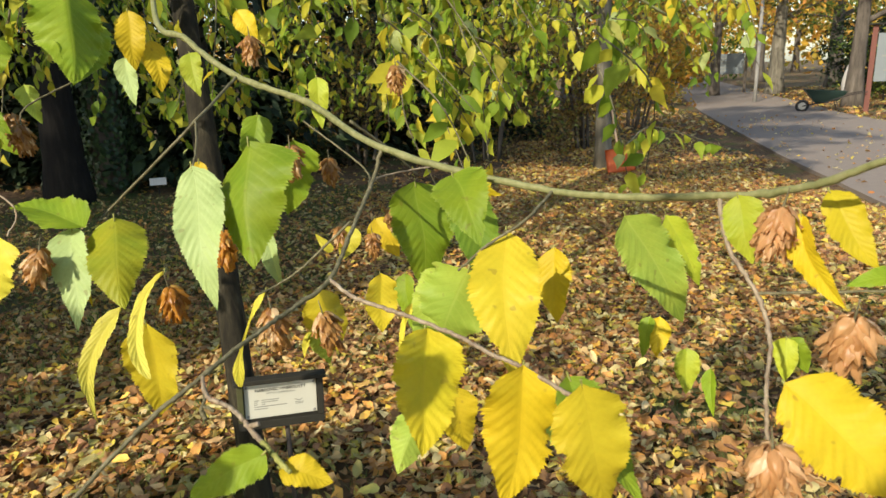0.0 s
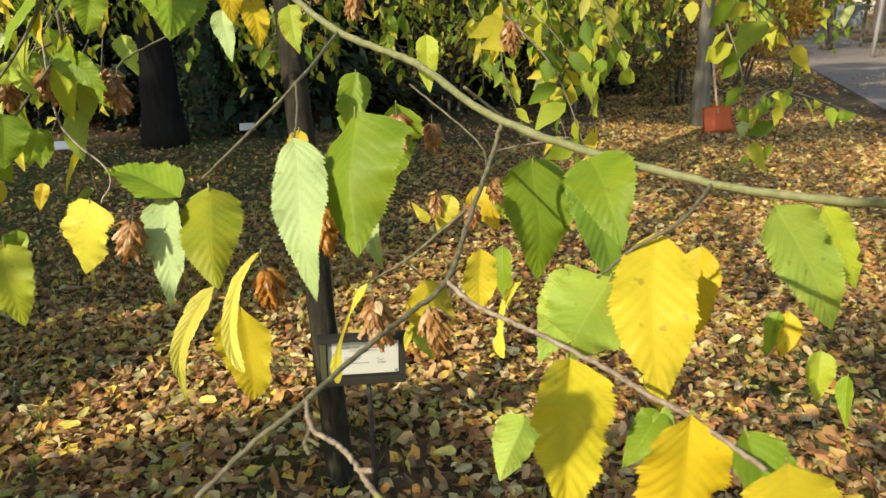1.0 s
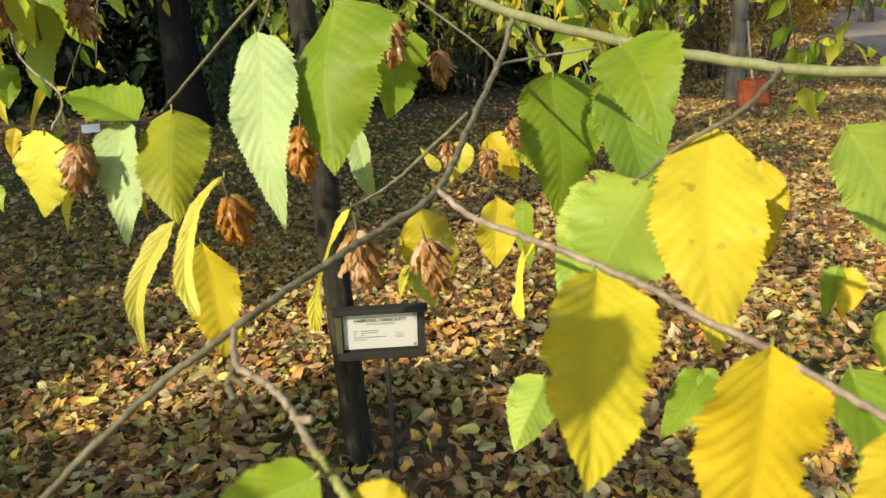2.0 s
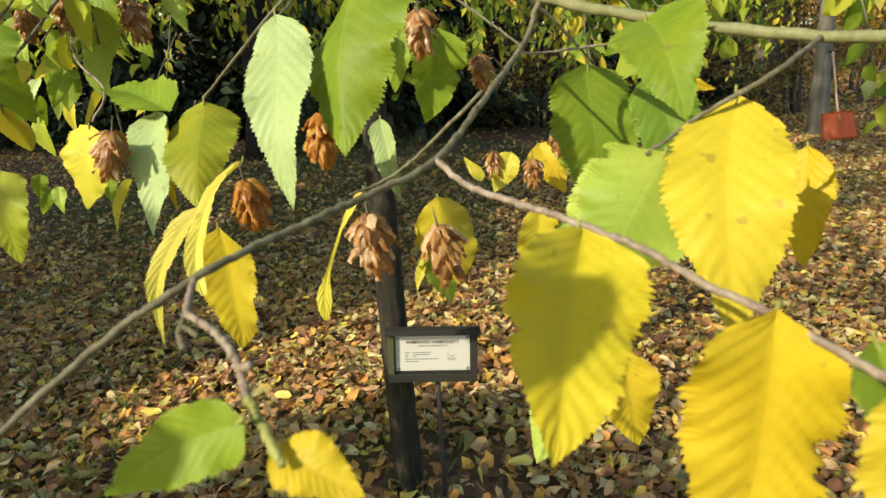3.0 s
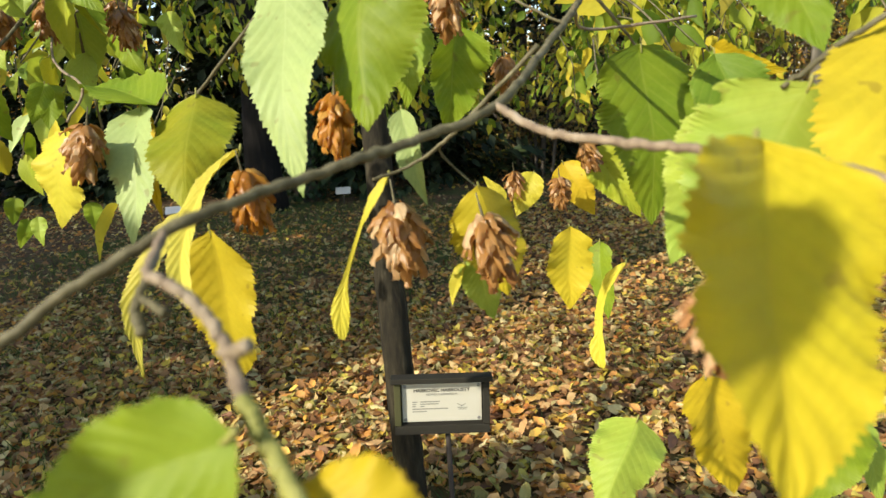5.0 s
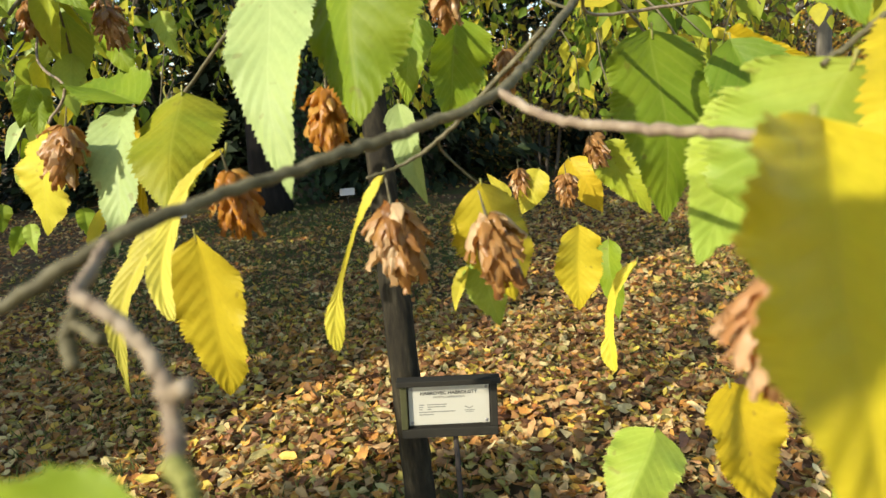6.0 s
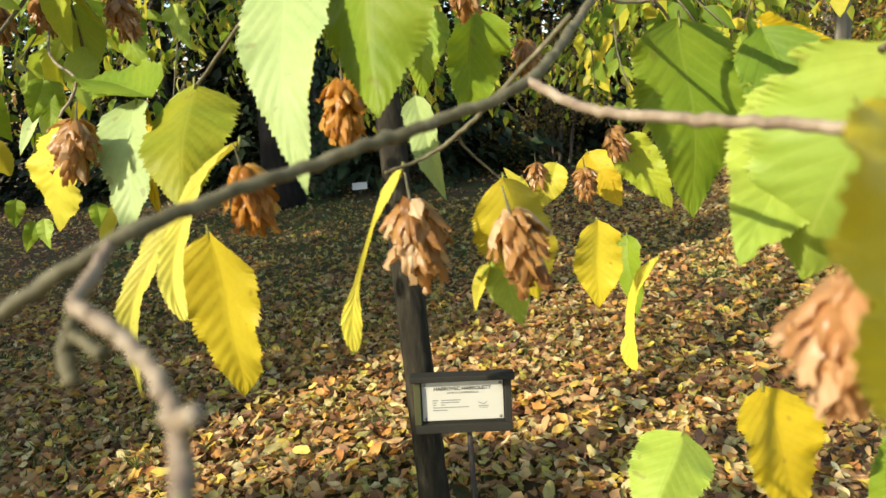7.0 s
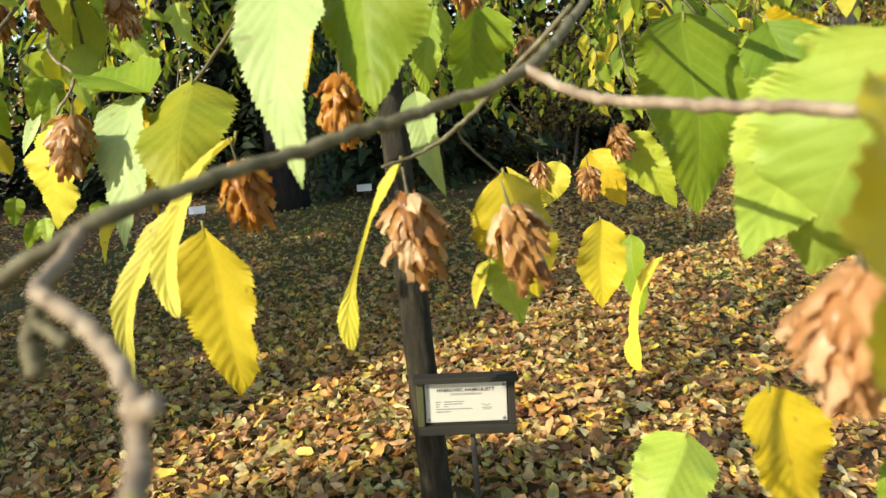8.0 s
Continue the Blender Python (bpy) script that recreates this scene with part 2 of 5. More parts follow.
def ground_material():
    """Soil and thin grass under a mould of old, flattened leaves."""
    m, nt, b = nodes_of("leaf_mould_and_thin_grass", 0.95, 0.15)
    a, c, d = noise_tex(nt, 1.1, 4.0), noise_tex(nt, 14.0, 5.0), noise_tex(nt, 120.0, 3.0)
    vo = nt.nodes.new("ShaderNodeTexVoronoi")
    vo.inputs["Scale"].default_value = 24.0
    vo.inputs["Randomness"].default_value = 1.0
    nt.links.new(nt.nodes.new("ShaderNodeTexCoord").outputs["Object"], vo.inputs["Vector"])
    sep = nt.nodes.new("ShaderNodeSeparateColor")
    nt.links.new(vo.outputs["Color"], sep.inputs[0])
    mould = ramp(nt, sep.outputs[0], [(0.0, (0.055, 0.034, 0.022)), (0.4, (0.11, 0.068, 0.038)), (0.7, (0.19, 0.115, 0.06)), (1.0, (0.14, 0.11, 0.045))])
    grass = ramp(nt, d, [(0.3, (0.04, 0.06, 0.016)), (0.7, (0.10, 0.125, 0.035))])
    col = mix_colour(nt, ramp(nt, a, [(0.50, (0, 0, 0)), (0.62, (1, 1, 1))]), mould, grass)
    far = ramp(nt, c, [(0.42, (0, 0, 0)), (0.6, (1, 1, 1))])
    col = mix_colour(nt, maths(nt, "MULTIPLY", far, 0.45), col, (0.12, 0.07, 0.03))
    nt.links.new(col, b.inputs["Base Color"])
    bump(nt, maths(nt, "ADD", sep.outputs[1], d), 0.6, 0.012, b.inputs["Normal"])
    return m


GROUND = ground_material()
ASPHALT = plain_material("asphalt_worn", (0.22, 0.18, 0.14), 0.9, 0, 90.0, 0.5, 0.004, 0.2)
SIGN_WOOD = plain_material("wood_weathered_dark", (0.022, 0.020, 0.013), 0.85, 0, 60.0, 0.6, 0.002, 0.2)
MOSS_WOOD = plain_material("wood_mossy", (0.06, 0.06, 0.022), 0.9, 0, 50.0, 0.6, 0.002, 0.2)
PLAQUE = plain_material("plaque_cream", (0.48, 0.465, 0.37), 0.45, 0, 30.0, 0.12, 0.0003)
INK = plain_material("ink_dark_grey", (0.025, 0.025, 0.022), 0.6, 0, 80.0, 0.2, 0.0001)
INK_SOFT = plain_material("ink_faded_grey", (0.20, 0.20, 0.17), 0.6, 0, 80.0, 0.2, 0.0001)
STEEL = plain_material("steel_dull", (0.30, 0.29, 0.27), 0.45, 0.8, 120.0, 0.3, 0.0004)
RUST = plain_material("iron_rusty", (0.045, 0.035, 0.027), 0.8, 0.2, 120.0, 0.5, 0.0008)
ORANGE = plain_material("plastic_orange", (0.75, 0.17, 0.04), 0.45, 0, 30.0, 0.25, 0.0005)
HANDLE = plain_material("wood_handle", (0.50, 0.34, 0.20), 0.6, 0, 40.0, 0.3, 0.0005)
RED_WOOD = plain_material("wood_red_brown", (0.13, 0.042, 0.025), 0.7, 0, 20.0, 0.4, 0.002)
BOARD = plain_material("board_grey_white", (0.15, 0.17, 0.165), 0.5, 0, 8.0, 0.2, 0.0005)
BARROW = plain_material("paint_dark_green", (0.03, 0.06, 0.045), 0.5, 0, 30.0, 0.3, 0.0006)
RUBBER = plain_material("rubber_black", (0.02, 0.02, 0.02), 0.85, 0, 60.0, 0.3, 0.001)
CONCRETE = plain_material("concrete_pale", (0.40, 0.38, 0.34), 0.9, 0, 20.0, 0.3, 0.003)
POLE_GREY = plain_material("paint_grey_weathered", (0.24, 0.23, 0.20), 0.7, 0, 12.0, 0.6, 0.001)
TAG_WHITE = plain_material("tag_white", (0.66, 0.66, 0.62), 0.5, 0, 30.0, 0.2, 0.0004)


# ---- mesh helpers ----
def mesh_of(name, verts, faces, material, smooth=True, uvs=None):
    me = bpy.data.meshes.new(name)
    me.from_pydata(verts, [], faces)
    if uvs is not None:
        layer = me.uv_layers.new(name="UVMap")
        idx = np.empty(len(me.loops), dtype=np.int32)
        me.loops.foreach_get("vertex_index", idx)
        layer.data.foreach_set("uv", np.asarray(uvs, dtype=np.float32)[idx].ravel())
    me.materials.append(material)
    if smooth:
        me.polygons.foreach_set("use_smooth", np.ones(len(me.polygons), dtype=bool))
    me.update()
    return me


def part(name, bm, material, parent, label="", smooth=False):
    me = bpy.data.meshes.new(name)
    bm.to_mesh(me)
    bm.free()
    me.materials.append(material)
    if smooth:
        me.polygons.foreach_set("use_smooth", np.ones(len(me.polygons), dtype=bool))
    ob = new(name, me)
    ob.parent = parent
    return tagged(ob, label) if label else ob


def empty(name, at, label, category, group="", kind="", rz=0.0):
    ob = new(name)
    ob.empty_display_size = 0.05
    ob.matrix_basis = pose(*at, 0, 0, rz)
    return tagged(ob, label, category, group, kind)


def box_bm(size, at=(0, 0, 0), bevel=0.0, rot=None):
    bm = bmesh.new()
    bmesh.ops.create_cube(bm, size=1.0)
    bmesh.ops.scale(bm, vec=size, verts=bm.verts)
    if bevel:
        bmesh.ops.bevel(bm, geom=bm.edges, offset=bevel, segments=2, affect="EDGES", profile=0.6)
    if rot is not None:
        bmesh.ops.rotate(bm, cent=(0, 0, 0), matrix=rot, verts=bm.verts)
    bmesh.ops.translate(bm, vec=at, verts=bm.verts)
    return bm


def smooth_path(pts, n):
    """Catmull-Rom through pts, n steps a span."""
    p = [np.array(q, float) for q in pts]
    p = [2 * p[0] - p[1]] + p + [2 * p[-1] - p[-2]]
    out = []
    for i in range(1, len(p) - 2):
        for k in range(n):
            t = k / n
            out.append(0.5 * (2 * p[i] + (p[i + 1] - p[i - 1]) * t + (2 * p[i - 1] - 5 * p[i] + 4 * p[i + 1] - p[i + 2]) * t * t + (3 * p[i] - p[i - 1] - 3 * p[i + 1] + p[i + 2]) * t ** 3))
    out.append(p[-2])
    return np.array(out)


def tube(path, radii, sides, rng=None, lumpy=0.0):
    """Verts and faces of a tapered tube along path."""
    verts, faces = [], []
    prev = np.array((0.31, 0.2, 0.93))
    for i, q in enumerate(path):
        d = path[min(i + 1, len(path) - 1)] - path[max(i - 1, 0)]
        d = d / (np.linalg.norm(d) + 1e-9)
        a = np.cross(d, prev)
        if np.linalg.norm(a) < 0.1:
            a = np.cross(d, (1.0, 0, 0))
        a /= np.linalg.norm(a)
        b = np.cross(d, a)
        prev = np.cross(a, d)
        for k in range(sides):
            w = 2 * math.pi * k / sides
            r = radii[i] * (1 + (lumpy * rng.uniform(-1, 1) if rng else 0))
            verts.append(tuple(q + r * (a * math.cos(w) + b * math.sin(w))))
    for i in range(len(path) - 1):
        for k in range(sides):
            k2 = (k + 1) % sides
            faces.append((i * sides + k, i * sides + k2, (i + 1) * sides + k2, (i + 1) * sides + k))
    faces.append(tuple(range(sides))[::-1])
    faces.append(tuple(range((len(path) - 1) * sides, len(path) * sides)))
    return verts, faces


def leaf_cloud(name, centres, axes, normals, lengths, width, material, parent=None, fold=0.25, label="", category="", detailed=1, curl=0.25, lop=1.0, ragged=0.0):
    """Many small pointed leaves in one mesh; arrays of centre, axis and normal, one row each. detailed: 0 far, 1 middling, 2 near."""
    c, a, n = (np.asarray(q, float) for q in (centres, axes, normals))
    a /= np.linalg.norm(a, axis=1, keepdims=True)
    s = np.cross(a, n)
    s /= np.linalg.norm(s, axis=1, keepdims=True) + 1e-9
    n = np.cross(s, a)
    ln = np.asarray(lengths, float)[:, None]
    width, fold, curl, lop = (np.reshape(np.asarray(q, float), (-1, 1)) for q in (width, fold, curl, lop))
    prof = (
        [(-0.5, 0, 0), (-0.08, 1, 1), (0.5, 0, 0)],
        [(-0.5, 0, 0), (-0.22, 0.9, 1), (0.12, 0.8, 1), (0.5, 0, 0)],
        [(-0.5, 0, 0), (-0.32, 0.72, 1), (-0.06, 1, 1), (0.26, 0.44, 1), (0.5, 0, 0)],
    )[detailed]
    cols = []
    for along, wide, _ in prof:
        bend = -curl * (along * along) * ln
        cols.append(c + a * ln * along + n * bend)
        if wide:
            lift = fold * wide * width * 0.5 * ln
            cols.append(c + a * ln * along + s * (wide * width * 0.5 * ln) + n * (bend + lift))
            cols.append(c + a * ln * along - s * (wide * width * 0.5 * ln) + n * (bend + lift * lop))
    k = len(cols)
    verts = np.stack(cols, 1)
    if ragged:
        verts = verts + np.random.RandomState(k).normal(0, 1, verts.shape) * (ragged * ln)[:, None, :]
    verts = verts.reshape(-1, 3)
    m = len(prof)
    tpl = []
    mid = lambda i: 0 if i == 0 else 1 + (i - 1) * 3
    for i in range(m - 1):
        p, q = mid(i), mid(i + 1)
        for side in (1, 2):
            if i == 0:
                f = (p, q, q + side)
            elif i == m - 2:
                f = (p, q, p + side)
            else:
                f = (p, q, q + side, p + side)
            tpl.append(f if side == 2 else f[::-1])
    faces = []
    for j in range(len(c)):
        o = j * k
        faces.extend([tuple(o + x for x in f) for f in tpl])
    me = mesh_of(name, verts.tolist(), faces, material)
    ob = new(name, me)
    ob.parent = parent
    return tagged(ob, label, category, "", "stuff")

# ---- ground, road ----
rng = random.Random(5)
nr = np.random.RandomState(11)


def ground_sheet():
    """One sheet, finely stepped near the walk, out to the horizon."""
    xs = np.concatenate([[-900, -300, -100, -40, -20], np.linspace(-12, 12, 97), [20, 40, 100, 300, 900]])
    ys = np.concatenate([[-900, -300, -100, -40, -15, -6], np.linspace(-2, 14, 81), [20, 30, 50, 100, 300, 900]])
    verts = []
    for y in ys:
        for x in xs:
            z = 0.0
            if abs(x) < 12.1 and -2.1 < y < 14.1:
                z = 0.03 * (noise.noise((x * 0.7, y * 0.7, 3.0))) + 0.012 * noise.noise((x * 3.1, y * 3.1, 9.0)) - 0.01
            verts.append((x, y, z))
    w = len(xs)
    faces = [(j * w + i, j * w + i + 1, (j + 1) * w + i + 1, (j + 1) * w + i) for j in range(len(ys) - 1) for i in range(w - 1)]
    ob = new("ground", mesh_of("ground", verts, faces, GROUND))
    return tagged(ob, "park lawn of dark soil and thin grass under fallen leaves", "ground", "", "structure")


ground = ground_sheet()


def strip(name, left, right, z, material, label, category):
    """A paved strip between two edge lines, with a low rim."""
    verts = [(x, y, z) for x, y in left] + [(x, y, z) for x, y in right]
    n = len(left)
    faces = [(i, n + i, n + i + 1, i + 1) for i in range(n - 1)]
    base = len(verts)
    verts += [(x, y, -0.05) for x, y in left] + [(x, y, -0.05) for x, y in right]
    faces += [(i, i + 1, base + i + 1, base + i) for i in range(n - 1)] + [(n + i, base + n + i, base + n + i + 1, n + i + 1) for i in range(n - 1)]
    ob = new(name, mesh_of(name, verts, faces, material, False))
    return tagged(ob, label, category, "", "structure")


ROAD_L = [(3.6, -6.0), (4.3, 4.0), (4.7, 7.0), (5.5, 11.0), (8.1, 22.0), (13.0, 40.0), (26.0, 85.0), (60.0, 190.0)]
ROAD_R = [(9.0, -6.0), (9.0, 4.0), (9.1, 7.0), (9.6, 11.0), (11.4, 20.0), (16.0, 36.0), (30.0, 84.0), (64.0, 189.0)]
strip("road", ROAD_L, ROAD_R, 0.045, ASPHALT, "grey asphalt park road strewn with leaves", "road")


def on_road(x, y):
    for i in range(len(ROAD_L) - 1):
        y0, y1 = ROAD_L[i][1], ROAD_L[i + 1][1]
        if y0 <= y < y1:
            t = (y - y0) / (y1 - y0)
            return ROAD_L[i][0] + t * (ROAD_L[i + 1][0] - ROAD_L[i][0]) - 0.05 < x < ROAD_R[i][0] + t * (ROAD_R[i + 1][0] - ROAD_R[i][0])
    return False


def litter():
    """Fallen leaves, thick near the walk and thinner away, tipped and curled over one another."""
    near = [(-5.0, 4.4, 0.9, 4.4, 50000, 0.036, 0.078)]
    far = [(-6.5, 4.2, -4.5, 0.9, 26000, 0.05, 0.1), (-11.0, 4.6, 4.4, 9.0, 50000, 0.04, 0.08), (-14.0, 4.4, 9.0, 15.0, 13000, 0.05, 0.09), (9.2, 30.0, 9.0, 40.0, 14000, 0.10, 0.2), (0.5, 4.6, 4.4, 10.5, 15000, 0.045, 0.085), (1.0, 5.2, 10.0, 15.0, 5000, 0.05, 0.09), (4.5, 9.4, 3.0, 20.0, 700, 0.05, 0.09), (2.0, 8.0, 15.0, 30.0, 2500, 0.1, 0.18)]
    for zones, fine in ((near, True), (far, False)):
        c, a, n, ln = [], [], [], []
        for x0, x1, y0, y1, count, s0, s1 in zones:
            for _ in range(count):
                x, y = rng.uniform(x0, x1), rng.uniform(y0, y1)
                road = on_road(x, y)
                if road and x0 != 4.5:
                    continue
                if (x + 0.62) ** 2 + (y - 1.92) ** 2 < 0.10 + 0.1 * rng.random() and rng.random() < 0.7:
                    continue
                if noise.noise((x * 0.9, y * 0.9, 1.0)) < -0.34 and rng.random() < 0.45:
                    continue
                # thin towards the evergreens, where bare dark soil shows
                if x < 1.5 and rng.random() < min(0.8, max(0.0, (y - 4.6) * 0.10 - (x + 1.2) * 0.17)):
                    continue
                ang = rng.uniform(0, 2 * math.pi)
                c.append((x, y, (0.06 if road else 0.012) + rng.random() ** 2 * 0.03))
                a.append((math.cos(ang), math.sin(ang), rng.gauss(0, 0.34)))
                n.append((rng.gauss(0, 0.46), rng.gauss(0, 0.46), 1.0 if rng.random() < 0.6 else -1.0))
                ln.append(rng.uniform(s0, s1) * (1.0 if rng.random() < 0.93 else 1.25))
        k = len(c)
        leaf_cloud("fallen_leaves", c, a, n, ln, nr.uniform(0.36, 0.72, k), LITTER_LEAF, None, nr.uniform(-0.5, 0.9, k), "thick carpet of brown, orange and yellow fallen leaves on the lawn", "leaf litter", 2 if fine else 1, nr.uniform(-0.9, 1.1, k), nr.uniform(-0.6, 1.3, k), 0.06)


litter()


def grass():
    c, a, n, ln = [], [], [], []
    for _ in range(60000):
        x, y = rng.uniform(-6, 4.2), rng.uniform(1.1, 9.5)
        if noise.noise((x * 0.9, y * 0.9, 1.0)) > (-0.1 if x > -1.2 else 0.28) and rng.random() < 0.9:
            continue
        h = rng.uniform(0.04, 0.085 if x > -1.2 else 0.105)
        c.append((x, y, 0.4 * h))
        a.append((rng.gauss(0, 0.4), rng.gauss(0, 0.4), 1.0))
        n.append((rng.gauss(0, 1), rng.gauss(0, 1), 0.2))
        ln.append(h)
    leaf_cloud("grass", c, a, n, ln, 0.07, GRASS, None, 0.1, "sparse green grass blades between the fallen leaves", "grass", 0)


grass()

# ---- the tree ----
tree = empty("hop_hornbeam_tree", (-0.66, 2.0, 0.0), "young hop hornbeam with green and yellow leaves and papery seed cones", "tree")
ORIGIN = Vector((-0.66, 2.0, 0.0))


def under_tree(name, me, label="", parent=None, kind=""):
    ob = new(name, me)
    ob.parent = parent or tree
    ob.matrix_parent_inverse = Matrix.Translation(-ORIGIN)
    return tagged(ob, label, "", "", kind)


def trunk():
    r = random.Random(3)
    path = smooth_path([(-0.655, 1.99, -0.06), (-0.662, 2.0, 0.1), (-0.70, 2.05, 0.86), (-0.79, 2.24, 1.6), (-0.90, 2.42, 2.3), (-1.0, 2.55, 3.2), (-1.02, 2.6, 4.2)], 14)
    radii = [0.054 * (1 - 0.5 * i / len(path)) + 0.03 * math.exp(-i / 4) for i in range(len(path))]
    v, f = tube(path, radii, 20, r, 0.05)
    under_tree("trunk", mesh_of("trunk", v, f, TRUNK_BARK), "slim leaning trunk with dark furrowed bark")


trunk()


def twig(pts, r0, r1, kind):
    """A tapered, slightly knotted twig or bough of the tree."""
    r = random.Random(round(pts[0][0] * 1000) + len(pts))
    path = smooth_path(pts, 12)
    m = len(path)
    seg = np.linalg.norm(np.diff(path, axis=0), axis=1)
    along = np.concatenate([[0], np.cumsum(seg)])
    radii = []
    knots = [r.uniform(0, along[-1]) for _ in range(max(2, int(along[-1] / 0.05)))]
    for i in range(m):
        k = sum(math.exp(-((along[i] - q) / (r0 * 1.2)) ** 2) for q in knots)
        radii.append((r0 + (r1 - r0) * i / (m - 1)) * (1 + (0.12 if kind == "bough" else 0.22) * min(k, 1.5)))
    for i in range(1, m - 1):
        path[i] += np.array([r.gauss(0, 1) for _ in range(3)]) * r0 * (0.07 if kind == "bough" else 0.16)
    v, f = tube(path, radii, 10, r, 0.05)
    name = "branch" if kind == "bough" else "twig"
    label = {"bough": "smooth grey-green branch", "twig": "thin brown twig", "twig_pale": "thin pale twig with knots", "twig_green": "soft green shoot"}[kind]
    return under_tree(name, mesh_of(name, v, f, TWIG[kind]), label)


def leaf(base, tip, face, width, fold, cup, side, arch, tone, seed, twist=None, pinch=0.0):
    """A pointed, saw-edged, pleated leaf from base to tip, its upper side towards face. width: of its length; fold: degrees
    along the midrib; side, arch: bows across and out of its plane; twist: degrees that it turns towards the tip;
    pinch: how far it is rolled up at its middle."""
    r = random.Random(seed)
    b, t, fc = Vector(base), Vector(tip), Vector(face)
    length = (t - b).length
    ax = (t - b).normalized()
    nz = (fc - ax * fc.dot(ax)).normalized()
    sx = ax.cross(nz)
    teeth, half = 39, 8
    rows = teeth * 3
    veins = 11
    if twist is None:
        twist = r.uniform(-22, 22)
    ph = [r.uniform(0, 6.28) for _ in range(8)]
    tf = math.tan(radians(fold))
    asym = r.uniform(-0.06, 0.06)
    shoulder, taper = (r.uniform(0.028, 0.05), r.uniform(1.4, 1.75)) if "gold" not in tone else (r.uniform(0.07, 0.09), r.uniform(1.8, 2.0))
    tip_curl = r.uniform(-0.10, 0.16)
    tooth = [[r.uniform(0.35, 1.45) for _ in range(teeth + 1)] for _ in range(2)]
    bites = [(r.uniform(0.15, 0.9), r.choice((-1, 1)), r.uniform(0.008, 0.02)) for _ in range(r.choice((0, 0, 1, 2)))]
    verts, uvs, faces = [], [], []
    for i in range(rows + 1):
        u = i / rows
        # broad rounded shoulders, widest a third along, then drawn out into a point
        w = width * 0.5 * length * (1 - math.exp(-u / shoulder)) * (1 - max(0.0, (u - 0.3) / 0.7) ** taper)
        if pinch:
            w = width * 0.5 * length * (u ** 0.5 * (1 - u) ** 0.5) * 2
        w *= 1 - pinch * math.exp(-((u - 0.45) / 0.34) ** 4)
        saw = (i % 3) / 2.0
        big = 0.5 + 0.5 * math.sin(u * 2 * math.pi * veins)
        tw = radians(twist) * (u - 0.35)
        for j in range(-half, half + 1):
            v = j / half
            s = 0 if v < 0 else 1
            e = abs(v) ** 8
            grow = 1 + e * (0.095 * saw * tooth[s][i // 3] + 0.045 * big - 0.05) + asym * (1 if v > 0 else -1)
            grow += abs(v) * (0.045 * math.sin(u * 7 + ph[s]) + 0.03 * math.sin(u * 13 + ph[2 + s]))
            for bu, bs, bd in bites:
                if bs * v > 0:
                    grow -= e * 4 * bd / max(w / length, 0.05) * math.exp(-((u - bu) / 0.03) ** 2)
            x = v * w * grow
            y = u * length + e * saw * 0.008 * length + abs(v) * 0.02 * length * (1 - u) - abs(v) ** 1.3 * 0.06 * length * math.exp(-u / 0.09)
            z = tf * abs(x) * (1 - 0.4 * u)
            pleat = math.cos(2 * math.pi * veins * (u - 0.30 * abs(v) * (1 - 0.5 * u)))
            z += pleat * (0.0105 if tone in ("golden", "gold_green") else 0.0078) * length * min(abs(v) * 2.2, 1.0) * (1 - 0.4 * abs(v)) * (1 - 0.5 * u)
            z -= cup * w * v * v * 1.2
            z += 0.16 * w * v * v * math.sin(u * 9 + ph[4 + s]) + 0.07 * w * abs(v) ** 3 * math.sin(u * 31 + ph[6 + s])
            x, z = x * math.cos(tw) - z * math.sin(tw), x * math.sin(tw) + z * math.cos(tw)
            z += arch * length * 4 * (u - u * u) * 0.8 + 0.012 * length * math.sin(u * 8 + ph[4])
            z -= tip_curl * length * max(0.0, u - 0.6) ** 1.5
            x += side * length * 4 * (u - u * u) + 0.012 * length * math.sin(u * 6 + ph[5])
            q = b + sx * x + ax * y + nz * z
            verts.append(tuple(q))
            uvs.append((u, 0.5 + 0.5 * v))
    cn = 2 * half + 1
    for i in range(rows):
        for j in range(cn - 1):
            faces.append((i * cn + j, i * cn + j + 1, (i + 1) * cn + j + 1, (i + 1) * cn + j))
    words = {"green": "fresh green", "green_pale": "pale green underside", "green_deep": "deep green", "green_light": "light green", "olive": "olive green turning yellow", "lime": "yellow-green", "yellow_green": "narrow pale yellow", "lemon": "lemon yellow", "lemon_gold": "bright yellow", "yellow": "yellow", "golden": "golden yellow", "gold_green": "yellow turning green"}[tone]
    ob = under_tree("leaf", mesh_of("leaf", verts, faces, LEAF[tone], True, uvs), words + " saw-edged leaf")
    # its short stalk
    back = b - ax * 0.055 * length + Vector((0, 0, 0.018 * length))
    pv, pf = tube(smooth_path([tuple(back), tuple(b - ax * 0.02 * length), tuple(b + ax * 0.015 * length - nz * 0.0004)], 4), [0.0009, 0.0009, 0.0008, 0.0008, 0.0008, 0.0007, 0.0007, 0.0006, 0.0005], 6)
    stalk = new("stalk", mesh_of("stalk", pv, pf, TWIG["twig_green"]))
    stalk.parent = ob
    return ob


